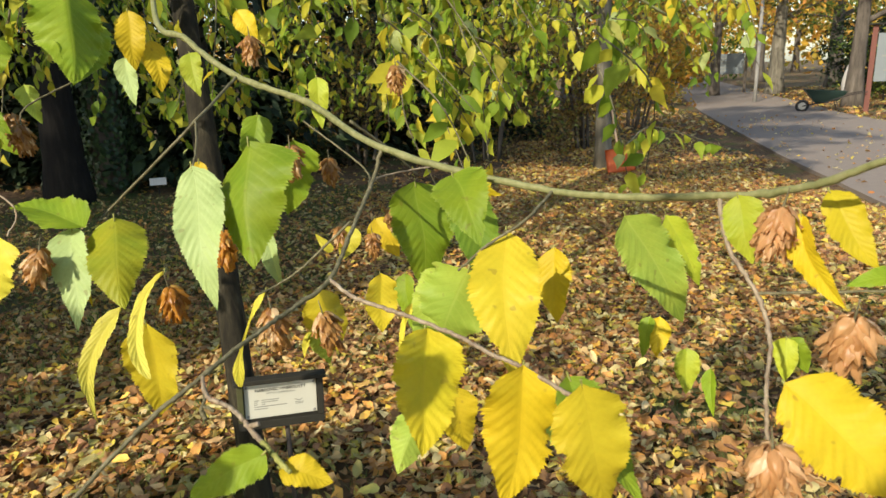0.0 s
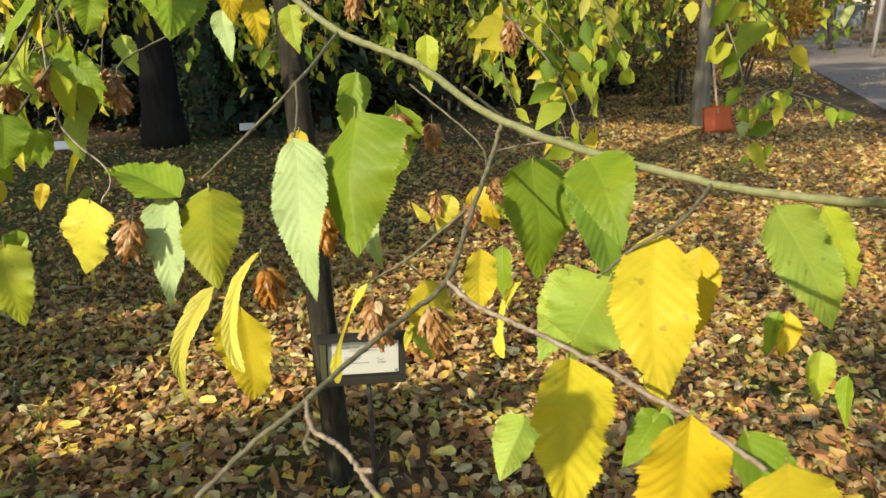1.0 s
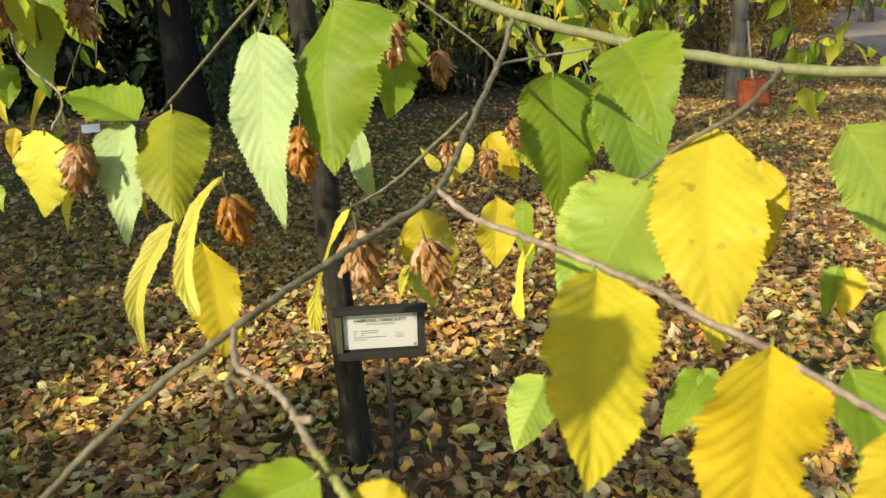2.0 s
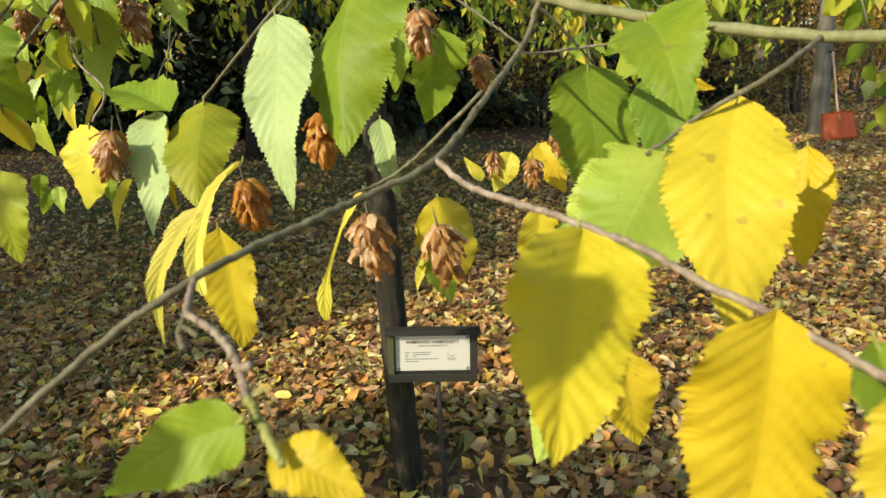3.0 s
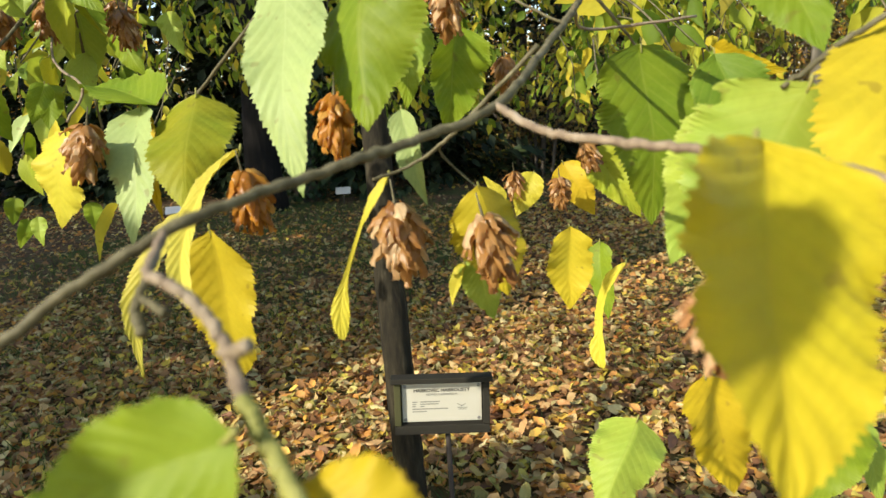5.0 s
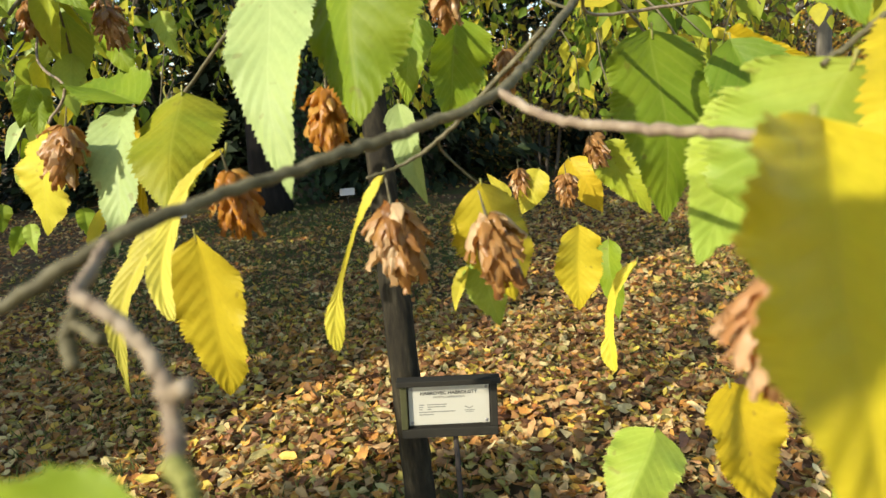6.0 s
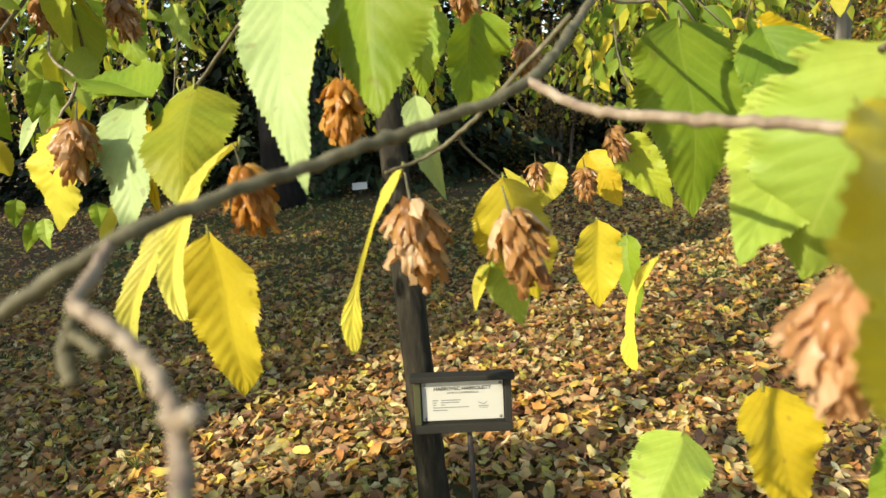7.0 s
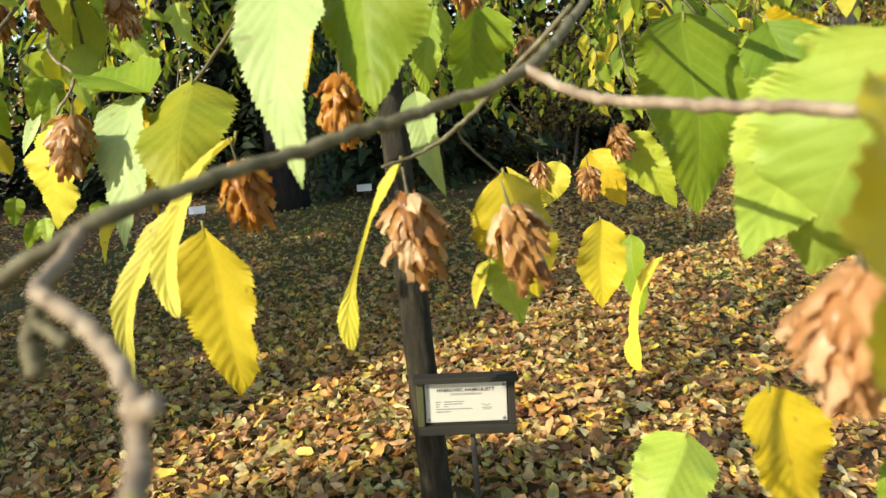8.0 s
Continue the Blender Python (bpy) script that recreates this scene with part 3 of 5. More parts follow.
def bract_mesh(kind, i):
    """One papery, blown-up scale of a seed cone, pointing down +y."""
    r = random.Random(40 + i)
    verts, faces = [], []
    rows, cols = 8, 6
    ph = [r.uniform(0, 6.28) for _ in range(4)]
    for k in range(rows + 1):
        u = k / rows
        w = 0.0052 * (u ** 0.55 * (1 - u) ** 1.15) / 0.36 * (1 + 0.07 * math.sin(u * 9 + ph[0]))
        for j in range(cols + 1):
            v = j / cols * 2 - 1
            z = 0.0030 * math.sin(math.pi * min(u * 1.05, 1)) * (1 - v * v) + 0.0007 * math.cos(v * 7 + u * 3 + ph[1]) + 0.0006 * r.uniform(-1, 1)
            z += 0.0016 * u * u * math.sin(v * 2.6 + ph[2]) + 0.0009 * abs(v) ** 3 * math.sin(u * 12 + ph[3])
            verts.append((v * w, u * 0.0180 * (1 + 0.08 * r.uniform(-1, 1) * abs(v)), z + (0.0016 * i - 0.0026) * u * u))
    c = cols + 1
    for k in range(rows):
        for j in range(cols):
            faces.append((k * c + j, k * c + j + 1, (k + 1) * c + j + 1, (k + 1) * c + j))
    return mesh_of("bract", verts, faces, BRACT[kind])


BRACTS = {k: [bract_mesh(k, i) for i in range(5)] for k in BRACT}


def cone(at, length, kind, seed):
    """A hanging seed cone of overlapping papery scales."""
    r = random.Random(100 + seed)
    c = Vector(at)
    tilt = Euler((r.gauss(0, 0.16), r.gauss(0, 0.16), r.uniform(0, 6))).to_matrix().to_4x4()
    top = Matrix.Translation(c) @ tilt @ Matrix.Translation((0, 0, length * 0.5))
    path = np.array([tuple(top @ Vector((0, 0, z))) for z in (0.013, 0.008, 0.003, -length * 0.5, -length * 0.9)])
    v, f = tube(path, [0.0005, 0.00055, 0.0009, 0.0022, 0.001], 6)
    ob = under_tree("seed_cone", mesh_of("seed_cone", v, f, TWIG["twig"]), {"tan": "brown papery hanging seed cone", "amber": "amber papery hanging seed cone", "pale": "pale tan papery hanging seed cone"}[kind])
    n = 62
    s = length / 0.044
    for i in range(n):
        u = i / (n - 1)
        ang = i * 2.39996 + r.uniform(-0.25, 0.25)
        spread = radians(8 + 27 * (1 - u) ** 0.8 + r.uniform(-12, 18))
        ring = 0.0046 * s * math.sin(math.pi * min(1, 0.12 + 0.88 * u)) ** 0.6
        # the scale's tip points down and swings outward
        out = Vector((math.cos(ang), math.sin(ang), 0))
        down = (Vector((0, 0, -1)) * math.cos(spread) + out * math.sin(spread)).normalized()
        nor = (out - down * out.dot(down)).normalized()
        sx = down.cross(nor)
        rot = Matrix((sx, down, nor)).transposed().to_4x4()
        m = top @ Matrix.Translation(Vector((0, 0, -length * (0.0 + 0.66 * u))) + out * ring) @ rot @ Matrix.Rotation(r.gauss(0, 0.3), 4, "Y") @ Matrix.Diagonal((s * r.uniform(0.7, 1.05), s * r.uniform(0.8, 1.25), s * r.uniform(0.6, 1.3), 1))
        b = new("bract", BRACTS[kind][r.randrange(5)])
        b.parent = ob
        b.matrix_basis = m
    return ob


# boughs and twigs that hang before the camera
twig([(-0.900, 2.420, 2.300), (-0.513, 1.334, 1.748), (-0.367, 1.106, 1.656), (-0.239, 0.957, 1.590), (-0.109, 0.846, 1.551), (0.007, 0.682, 1.503), (0.191, 0.580, 1.464), (0.315, 0.469, 1.475), (0.353, 0.407, 1.492), (0.378, 0.353, 1.518), (0.415, 0.300, 1.551)], 0.0058, 0.0023, 'bough')
twig([(0.007, 0.682, 1.503), (-0.002, 0.662, 1.470), (-0.016, 0.560, 1.431), (-0.025, 0.482, 1.407), (-0.050, 0.437, 1.396), (-0.074, 0.390, 1.388), (-0.095, 0.346, 1.379), (-0.127, 0.322, 1.357), (-0.166, 0.290, 1.321), (-0.215, 0.25, 1.27)], 0.0024, 0.0015, 'twig')
twig([(-0.025, 0.482, 1.407), (-0.002, 0.464, 1.396), (0.026, 0.445, 1.392), (0.058, 0.420, 1.389), (0.090, 0.394, 1.385), (0.116, 0.382, 1.374), (0.143, 0.368, 1.366), (0.174, 0.334, 1.358)], 0.0019, 0.0016, 'twig_pale')
twig([(-0.019, 0.582, 1.438), (-0.075, 0.582, 1.389), (-0.100, 0.580, 1.373), (-0.119, 0.563, 1.367)], 0.0015, 0.0009, 'twig')
twig([(-0.075, 0.582, 1.389), (-0.092, 0.621, 1.377), (-0.068, 0.627, 1.350)], 0.001, 0.0007, 'twig')
twig([(-0.239, 0.957, 1.590), (-0.227, 0.736, 1.537), (-0.348, 0.721, 1.429), (-0.329, 0.683, 1.430)], 0.0022, 0.0013, 'twig')
twig([(-0.227, 0.736, 1.537), (-0.203, 0.668, 1.516), (-0.185, 0.604, 1.497)], 0.0014, 0.001, 'twig')
twig([(0.191, 0.580, 1.464), (0.158, 0.526, 1.447), (0.121, 0.516, 1.426), (0.092, 0.498, 1.407)], 0.0018, 0.0011, 'twig')
twig([(0.315, 0.469, 1.475), (0.313, 0.433, 1.438), (0.325, 0.405, 1.409), (0.325, 0.377, 1.382), (0.305, 0.335, 1.362), (0.294, 0.303, 1.338)], 0.002, 0.0014, 'twig_pale')
twig([(0.325, 0.405, 1.409), (0.427, 0.388, 1.414)], 0.0014, 0.001, 'twig')
twig([(-0.095, 0.346, 1.379), (-0.090, 0.334, 1.374), (-0.082, 0.322, 1.373), (-0.072, 0.317, 1.372), (-0.064, 0.316, 1.367), (-0.057, 0.313, 1.361), (-0.048, 0.304, 1.356), (-0.039, 0.293, 1.356)], 0.0014, 0.0017, 'twig_pale')
twig([(-0.090, 0.334, 1.374), (-0.088, 0.327, 1.369), (-0.090, 0.325, 1.363), (-0.087, 0.322, 1.357)], 0.0011, 0.0017, 'twig')
twig([(-0.089, 0.326, 1.366), (-0.081, 0.325, 1.362)], 0.0009, 0.0015, 'twig')
twig([(-0.052, 0.308, 1.359), (-0.044, 0.304, 1.363)], 0.0012, 0.0017, 'twig_pale')
twig([(-0.039, 0.293, 1.356), (-0.034, 0.289, 1.353), (-0.027, 0.284, 1.348), (-0.018, 0.276, 1.344)], 0.0019, 0.0015, 'twig_green')
twig([(-0.699, 0.955, 1.594), (-0.578, 0.800, 1.488), (-0.449, 0.698, 1.444), (-0.444, 0.669, 1.414)], 0.0015, 0.0011, 'twig_pale')
twig([(-0.572, 0.828, 1.580), (-0.613, 0.771, 1.500), (-0.636, 0.702, 1.437)], 0.002, 0.0016, 'twig')
twig([(-0.482, 0.936, 1.591), (-0.530, 0.885, 1.557), (-0.529, 0.865, 1.528), (-0.521, 0.850, 1.513)], 0.0014, 0.0009, 'twig')
twig([(-0.041, 0.770, 1.529), (0.004, 0.811, 1.486), (0.038, 0.853, 1.444)], 0.002, 0.0012, 'twig')
twig([(-0.004, 0.640, 1.463), (-0.001, 0.755, 1.459), (0.082, 0.805, 1.466)], 0.0013, 0.0011, 'twig_pale')
twig([(-0.118, 0.846, 1.526), (-0.029, 0.771, 1.470), (-0.004, 0.640, 1.463)], 0.0013, 0.0011, 'twig')

# their leaves; the first two, out of sight, are added to cast shadows
leaf((-0.146, 0.034, 1.635), (-0.170, 0.004, 1.572), (-0.473, -0.715, 0.515), 0.27, 10, 0.1, 0, 0.04, 'green', 301)
leaf((-0.291, -0.082, 1.622), (-0.331, -0.077, 1.593), (-0.473, -0.715, 0.515), 0.5, 10, 0.1, 0, 0.04, 'green', 303)
leaf((-0.184, 0.598, 1.494), (-0.153, 0.532, 1.363), (0.061, -0.887, 0.458), 0.33, 6, 0, 0, 0.05, 'green_pale', 1)
leaf((-0.128, 0.617, 1.517), (-0.119, 0.560, 1.396), (-0.298, -0.873, 0.387), 0.69, -16, 0.1, 0, 0.06, 'green', 2)
leaf((-0.157, 0.935, 1.488), (-0.175, 0.930, 1.376), (0.689, -0.721, -0.073), 0.64, 25, 0, 0, 0.05, 'green', 3)
leaf((-0.351, 0.669, 1.423), (-0.471, 0.724, 1.439), (-0.047, -0.321, 0.946), 0.42, 22, 0, 0, 0.08, 'green', 4)
leaf((-0.364, 0.667, 1.419), (-0.344, 0.611, 1.313), (-0.011, -0.884, 0.468), 0.39, 16, 0, -0.03, 0.08, 'green_pale', 5)
leaf((-0.319, 0.681, 1.428), (-0.278, 0.597, 1.345), (0.261, -0.615, 0.744), 0.53, -12, 0.1, 0.02, 0.08, 'olive', 6)
leaf((-0.288, 0.605, 1.339), (-0.312, 0.567, 1.222), (-0.073, -0.945, 0.317), 0.20, 40, 0.2, 0.17, 0.06, 'yellow_green', 7, 50)
leaf((-0.226, 0.590, 1.384), (-0.216, 0.507, 1.301), (-0.066, -0.844, 0.533), 0.17, 40, 0.2, 0.18, 0.06, 'yellow_green', 8, 40, .25)
leaf((-0.248, 0.577, 1.330), (-0.263, 0.601, 1.208), (0.035, -0.979, -0.200), 0.46, 24, 0.1, -0.06, 0.03, 'lemon_gold', 9)
leaf((-0.490, 0.710, 1.403), (-0.514, 0.705, 1.312), (-0.12, -0.95, 0.20), 0.74, 8, 0.1, -0.05, 0.06, 'lemon', 10)
leaf((-0.571, 0.659, 1.362), (-0.568, 0.659, 1.260), (0.346, -0.938, 0.011), 0.6, 14, 0.1, 0.03, 0.08, 'lime', 11)
leaf((-0.114, 0.574, 1.364), (-0.144, 0.553, 1.267), (-0.168, -0.982, 0.09), 0.19, 25, 0.2, 0.1, 0.03, 'lemon', 12, 60, .86)
leaf((-0.0645, 0.611, 1.353), (-0.0475, 0.608, 1.282), (0.553, -0.816, 0.166), 0.68, -18, 0.2, 0, 0.06, 'lemon_gold', 13)
leaf((-0.0481, 1.034, 1.241), (-0.0487, 1.013, 1.141), (0.401, -0.897, 0.186), 0.60, 16, 0, 0, 0.06, 'lemon_gold', 14)
leaf((0.0216, 0.971, 1.209), (-0.0042, 0.961, 1.085), (-0.632, -0.774, -0.036), 0.26, 40, 0.2, 0.14, 0.05, 'lemon', 15, 30, .65)
leaf((0.0383, 0.779, 1.441), (0.0498, 0.764, 1.298), (0.341, -0.931, 0.129), 0.58, 12, 0.1, 0, 0.04, 'green', 16)
leaf((0.0891, 0.601, 1.479), (0.113, 0.529, 1.421), (-0.311, -0.661, 0.683), 0.59, 28, 0.1, -0.06, 0.1, 'green', 17)
leaf((0.101, 0.497, 1.405), (0.0754, 0.519, 1.319), (-0.245, -0.955, -0.165), 0.85, -10, 0.1, 0.06, 0.08, 'green_light', 18)
leaf((0.0794, 0.542, 1.391), (0.0494, 0.497, 1.331), (0.170, -0.790, 0.590), 0.60, 10, 0.1, 0, 0.05, 'green_light', 19)
leaf((0.139, 0.526, 1.432), (0.136, 0.447, 1.321), (0.039, -0.814, 0.579), 0.47, 14, 0.1, 0.03, 0.06, 'lemon_gold', 20)
leaf((0.0652, 0.385, 1.392), (0.0616, 0.320, 1.325), (0.516, -0.629, 0.581), 0.63, 26, 0.1, 0, 0.05, 'gold_green', 21, 0)
leaf((0.138, 0.363, 1.369), (0.120, 0.335, 1.275), (0.321, -0.922, 0.217), 0.61, 16, 0.1, -0.03, 0.06, 'golden', 22, 0)
leaf((0.170, 0.300, 1.385), (0.193, 0.312, 1.290), (0.117, -0.989, -0.094), 0.51, 10, 0.1, 0.03, 0.06, 'lemon_gold', 23)
leaf((0.174, 0.367, 1.358), (0.216, 0.309, 1.292), (0.191, -0.675, 0.713), 0.4, 25, 0.1, 0.06, 0.05, 'green', 24)
leaf((0.0344, 0.673, 1.164), (0.0092, 0.626, 1.109), (0.110, -0.785, 0.610), 0.68, -32, 0, 0, 0.06, 'green_light', 25, 0)
leaf((0.0786, 0.632, 1.219), (0.0957, 0.608, 1.150), (0.400, -0.810, 0.430), 0.68, 14, 0.1, 0, 0.06, 'golden', 26)
leaf((0.198, 0.728, 1.144), (0.151, 0.678, 1.096), (-0.202, -0.576, 0.792), 0.5, 25, 0.1, 0, 0.06, 'green', 27)
leaf((0.196, 0.729, 1.149), (0.216, 0.717, 1.086), (0.398, -0.871, 0.288), 0.42, 20, 0.1, 0, 0.06, 'green_light', 28)
leaf((0.328, 0.814, 1.378), (0.421, 0.819, 1.219), (0.119, -0.992, 0.041), 0.40, 22, 0.1, 0, 0.08, 'green_light', 29)
leaf((0.392, 0.842, 1.373), (0.447, 0.847, 1.268), (0.167, -0.985, 0.045), 0.34, 18, 0.1, 0, 0.06, 'lime', 30)
leaf((0.468, 1.088, 1.124), (0.459, 1.069, 1.053), (-0.369, -0.885, 0.283), 0.6, 12, 0.1, 0, 0.06, 'golden', 31)
leaf((0.449, 1.088, 1.125), (0.433, 1.068, 1.051), (-0.761, -0.569, 0.310), 0.4, 20, 0.1, 0, 0.06, 'green', 32)
leaf((0.499, 1.027, 1.085), (0.494, 1.006, 1.008), (-0.076, -0.962, 0.262), 0.55, 28, 0.1, 0, 0.06, 'lime', 33)
leaf((0.542, 1.018, 1.048), (0.543, 0.996, 0.966), (-0.719, -0.675, 0.166), 0.3, 40, 0.1, 0, 0.06, 'green', 34)
leaf((0.385, 0.426, 1.483), (0.409, 0.392, 1.430), (-0.318, -0.855, 0.410), 0.45, 25, 0.1, 0.05, 0.1, 'gold_green', 35)
leaf((0.352, 0.402, 1.471), (0.378, 0.374, 1.405), (-0.759, -0.651, -0.021), 0.3, 35, 0.1, 0.08, 0.08, 'golden', 36)
leaf((0.321, 0.444, 1.478), (0.331, 0.430, 1.425), (-0.534, -0.837, 0.120), 0.55, 20, 0.1, 0, 0.06, 'lime', 37)
leaf((0.308, 0.313, 1.375), (0.363, 0.268, 1.320), (-0.121, -0.827, 0.549), 0.7, 14, 0.1, 0, 0.08, 'golden', 38)
leaf((0.396, 0.490, 1.333), (0.394, 0.480, 1.295), (-0.440, -0.861, 0.256), 0.55, 18, 0.1, 0, 0.06, 'lime', 39)
leaf((0.405, 0.500, 1.329), (0.421, 0.492, 1.297), (-0.464, -0.886, 0.004), 0.6, 18, 0.1, 0, 0.06, 'green', 40)
leaf((0.427, 0.391, 1.426), (0.385, 0.389, 1.419), (-0.062, -0.714, 0.697), 0.4, 18, 0.1, 0, 0.06, 'green', 41)
leaf((-0.036, 0.281, 1.354), (-0.086, 0.270, 1.327), (0.12, -0.92, 0.36), 0.42, 14, 0.1, 0.03, 0.07, 'green', 42)
leaf((-0.026, 0.284, 1.342), (0.008, 0.281, 1.333), (0.129, -0.624, 0.771), 0.6, 16, 0.1, 0, 0.08, 'golden', 43)
leaf((-0.398, 0.807, 1.702), (-0.392, 0.776, 1.585), (0.676, -0.703, 0.223), 0.72, -26, 0, 0, 0.06, 'green', 44)
leaf((-0.404, 0.842, 1.670), (-0.392, 0.776, 1.585), (0.787, -0.428, 0.445), 0.7, 18, 0.1, 0, 0.06, 'green', 45)
leaf((-0.385, 0.938, 1.687), (-0.375, 0.916, 1.604), (0.320, -0.906, 0.277), 0.5, 20, 0.1, 0, 0.06, 'golden', 46)
leaf((-0.360, 0.948, 1.644), (-0.346, 0.929, 1.571), (0.565, -0.766, 0.308), 0.5, 20, 0.1, 0, 0.06, 'golden', 47)
leaf((-0.295, 0.923, 1.623), (-0.281, 0.907, 1.562), (0.091, -0.958, 0.271), 0.5, 20, 0.1, 0, 0.06, 'lime', 48)
leaf((-0.400, 0.941, 1.621), (-0.386, 0.923, 1.552), (0.047, -0.964, 0.261), 0.42, 20, 0.1, 0, 0.06, 'green_pale', 49)
leaf((-0.564, 0.812, 1.576), (-0.504, 0.803, 1.525), (0.056, -0.971, 0.231), 0.5, 22, 0.1, 0, 0.08, 'green', 50)
leaf((-0.525, 0.843, 1.650), (-0.535, 0.823, 1.594), (0.597, -0.782, 0.177), 0.7, 20, 0.1, 0, 0.06, 'green', 51)
leaf((0.201, 0.634, 1.387), (0.200, 0.611, 1.308), (-0.418, -0.872, 0.255), 0.5, 20, 0.1, 0, 0.06, 'golden', 52)
leaf((-0.268, 1.137, 1.518), (-0.281, 1.105, 1.404), (0.189, -0.952, 0.242), 0.45, 20, 0.1, 0, 0.06, 'green', 53)
leaf((0.098, 0.799, 1.429), (0.142, 0.752, 1.290), (0.211, -0.903, 0.375), 0.42, 22, 0.1, 0, 0.06, 'green_deep', 54)
leaf((-0.068, 1.180, 1.310), (-0.023, 1.173, 1.235), (0.114, -0.980, 0.161), 0.6, 20, 0.1, 0, 0.06, 'yellow', 55)
leaf((-0.111, 1.164, 1.299), (-0.134, 1.140, 1.240), (0.223, -0.931, 0.291), 0.6, 20, 0.1, 0, 0.06, 'lemon', 56)
leaf((-0.020, 1.120, 1.333), (0.040, 1.117, 1.240), (0.108, -0.990, 0.096), 0.5, 20, 0.1, 0, 0.06, 'lime', 57)
leaf((-0.150, 0.715, 1.404), (-0.129, 0.700, 1.329), (-0.029, -0.983, 0.182), 0.3, 40, 0.1, 0, 0.08, 'green_pale', 58)
leaf((0.102, 0.862, 1.442), (0.155, 0.819, 1.416), (-0.674, -0.703, -0.227), 0.36, 20, 0.1, 0, 0.12, 'golden', 59)
leaf((-0.374, 0.690, 1.412), (-0.348, 0.653, 1.328), (0.085, -0.900, 0.427), 0.18, 40, 0.1, 0, 0.06, 'golden', 60)
leaf((-0.207, 0.678, 1.492), (-0.209, 0.655, 1.413), (-0.031, -0.959, 0.283), 0.3, 30, 0.1, 0, 0.06, 'yellow', 61)
leaf((-0.142, 1.092, 1.272), (-0.171, 1.093, 1.306), (0.206, -0.960, 0.190), 0.4, 20, 0.1, 0, 0.06, 'lemon', 62)
leaf((-0.021, 1.244, 1.175), (-0.007, 1.220, 1.058), (-0.424, -0.897, 0.126), 0.4, 20, 0.1, 0, 0.06, 'green', 63)
leaf((-0.103, 0.886, 1.582), (-0.097, 0.867, 1.512), (0.200, -0.943, 0.266), 0.4, 20, 0.1, 0, 0.06, 'lime', 64)
leaf((-0.245, 1.014, 1.690), (-0.215, 1.002, 1.641), (0.048, -0.961, 0.271), 0.6, 20, 0.1, 0, 0.06, 'golden', 65)
leaf((-0.829, 0.952, 1.279), (-0.841, 0.939, 1.238), (0.702, -0.711, 0.040), 0.5, 20, 0.1, 0, 0.06, 'green', 66)
leaf((-0.817, 0.957, 1.281), (-0.808, 0.950, 1.239), (0.427, -0.873, 0.235), 0.5, 20, 0.1, 0, 0.06, 'green_light', 67)
leaf((-0.704, 0.946, 1.303), (-0.698, 0.939, 1.264), (0.665, -0.707, 0.241), 0.6, 20, 0.1, 0, 0.06, 'green', 68)
leaf((-0.700, 0.825, 1.328), (-0.701, 0.816, 1.296), (0.735, -0.657, 0.169), 0.6, 20, 0.1, 0, 0.06, 'green', 69)
leaf((-0.727, 0.928, 1.372), (-0.732, 0.914, 1.332), (0.433, -0.863, 0.259), 0.5, 20, 0.1, 0, 0.06, 'yellow', 70)
leaf((-0.687, 0.894, 1.462), (-0.679, 0.876, 1.407), (0.560, -0.755, 0.342), 0.6, 20, 0.1, 0, 0.06, 'green', 71)
leaf((-0.722, 0.847, 1.428), (-0.728, 0.836, 1.399), (0.747, -0.661, 0.072), 0.6, 20, 0.1, 0, 0.06, 'green', 72)
leaf((-0.625, 0.805, 1.557), (-0.668, 0.761, 1.526), (0.513, -0.771, 0.377), 0.42, 20, 0.1, 0, 0.08, 'lime', 73)
leaf((-0.663, 0.863, 1.573), (-0.663, 0.851, 1.531), (0.454, -0.857, 0.244), 0.5, 20, 0.1, 0, 0.06, 'green_light', 74)
leaf((-0.540, 0.667, 1.513), (-0.540, 0.651, 1.456), (0.645, -0.735, 0.208), 0.8, 14, 0.1, 0, 0.06, 'green', 75)
leaf((-0.731, 0.984, 1.540), (-0.747, 0.964, 1.489), (0.457, -0.870, 0.188), 0.5, 20, 0.1, 0, 0.06, 'lime', 76)
leaf((-0.671, 0.872, 1.463), (-0.683, 0.855, 1.415), (0.597, -0.792, 0.129), 0.55, 20, 0.1, 0, 0.06, 'green', 77)
leaf((-0.714, 0.857, 1.534), (-0.701, 0.842, 1.465), (0.275, -0.926, 0.260), 0.4, 20, 0.1, 0, 0.06, 'green_light', 78)
leaf((-0.633, 0.780, 1.476), (-0.635, 0.772, 1.450), (0.628, -0.757, 0.180), 0.6, 20, 0.1, 0, 0.06, 'lemon', 79)
leaf((-0.778, 1.031, 1.568), (-0.786, 1.012, 1.501), (0.530, -0.831, 0.166), 0.7, 16, 0.1, 0, 0.06, 'green_light', 80)
leaf((-0.684, 1.022, 1.543), (-0.639, 1.020, 1.474), (0.180, -0.972, 0.149), 0.55, -20, 0.1, 0, 0.08, 'green', 81)
leaf((-0.796, 0.974, 1.582), (-0.806, 0.963, 1.549), (0.491, -0.860, 0.141), 0.6, 20, 0.1, 0, 0.06, 'lime', 82)
leaf((-0.867, 1.151, 1.516), (-0.877, 1.135, 1.463), (0.422, -0.887, 0.189), 0.6, 20, 0.1, 0, 0.06, 'lime', 83)
leaf((-0.732, 1.211, 1.587), (-0.706, 1.203, 1.516), (0.195, -0.962, 0.190), 0.5, 20, 0.1, 0, 0.06, 'green_light', 84)
leaf((-0.073, 0.631, 1.302), (-0.062, 0.624, 1.259), (0.110, -0.977, 0.180), 0.62, 20, 0.1, 0, 0.05, 'green_light', 85)
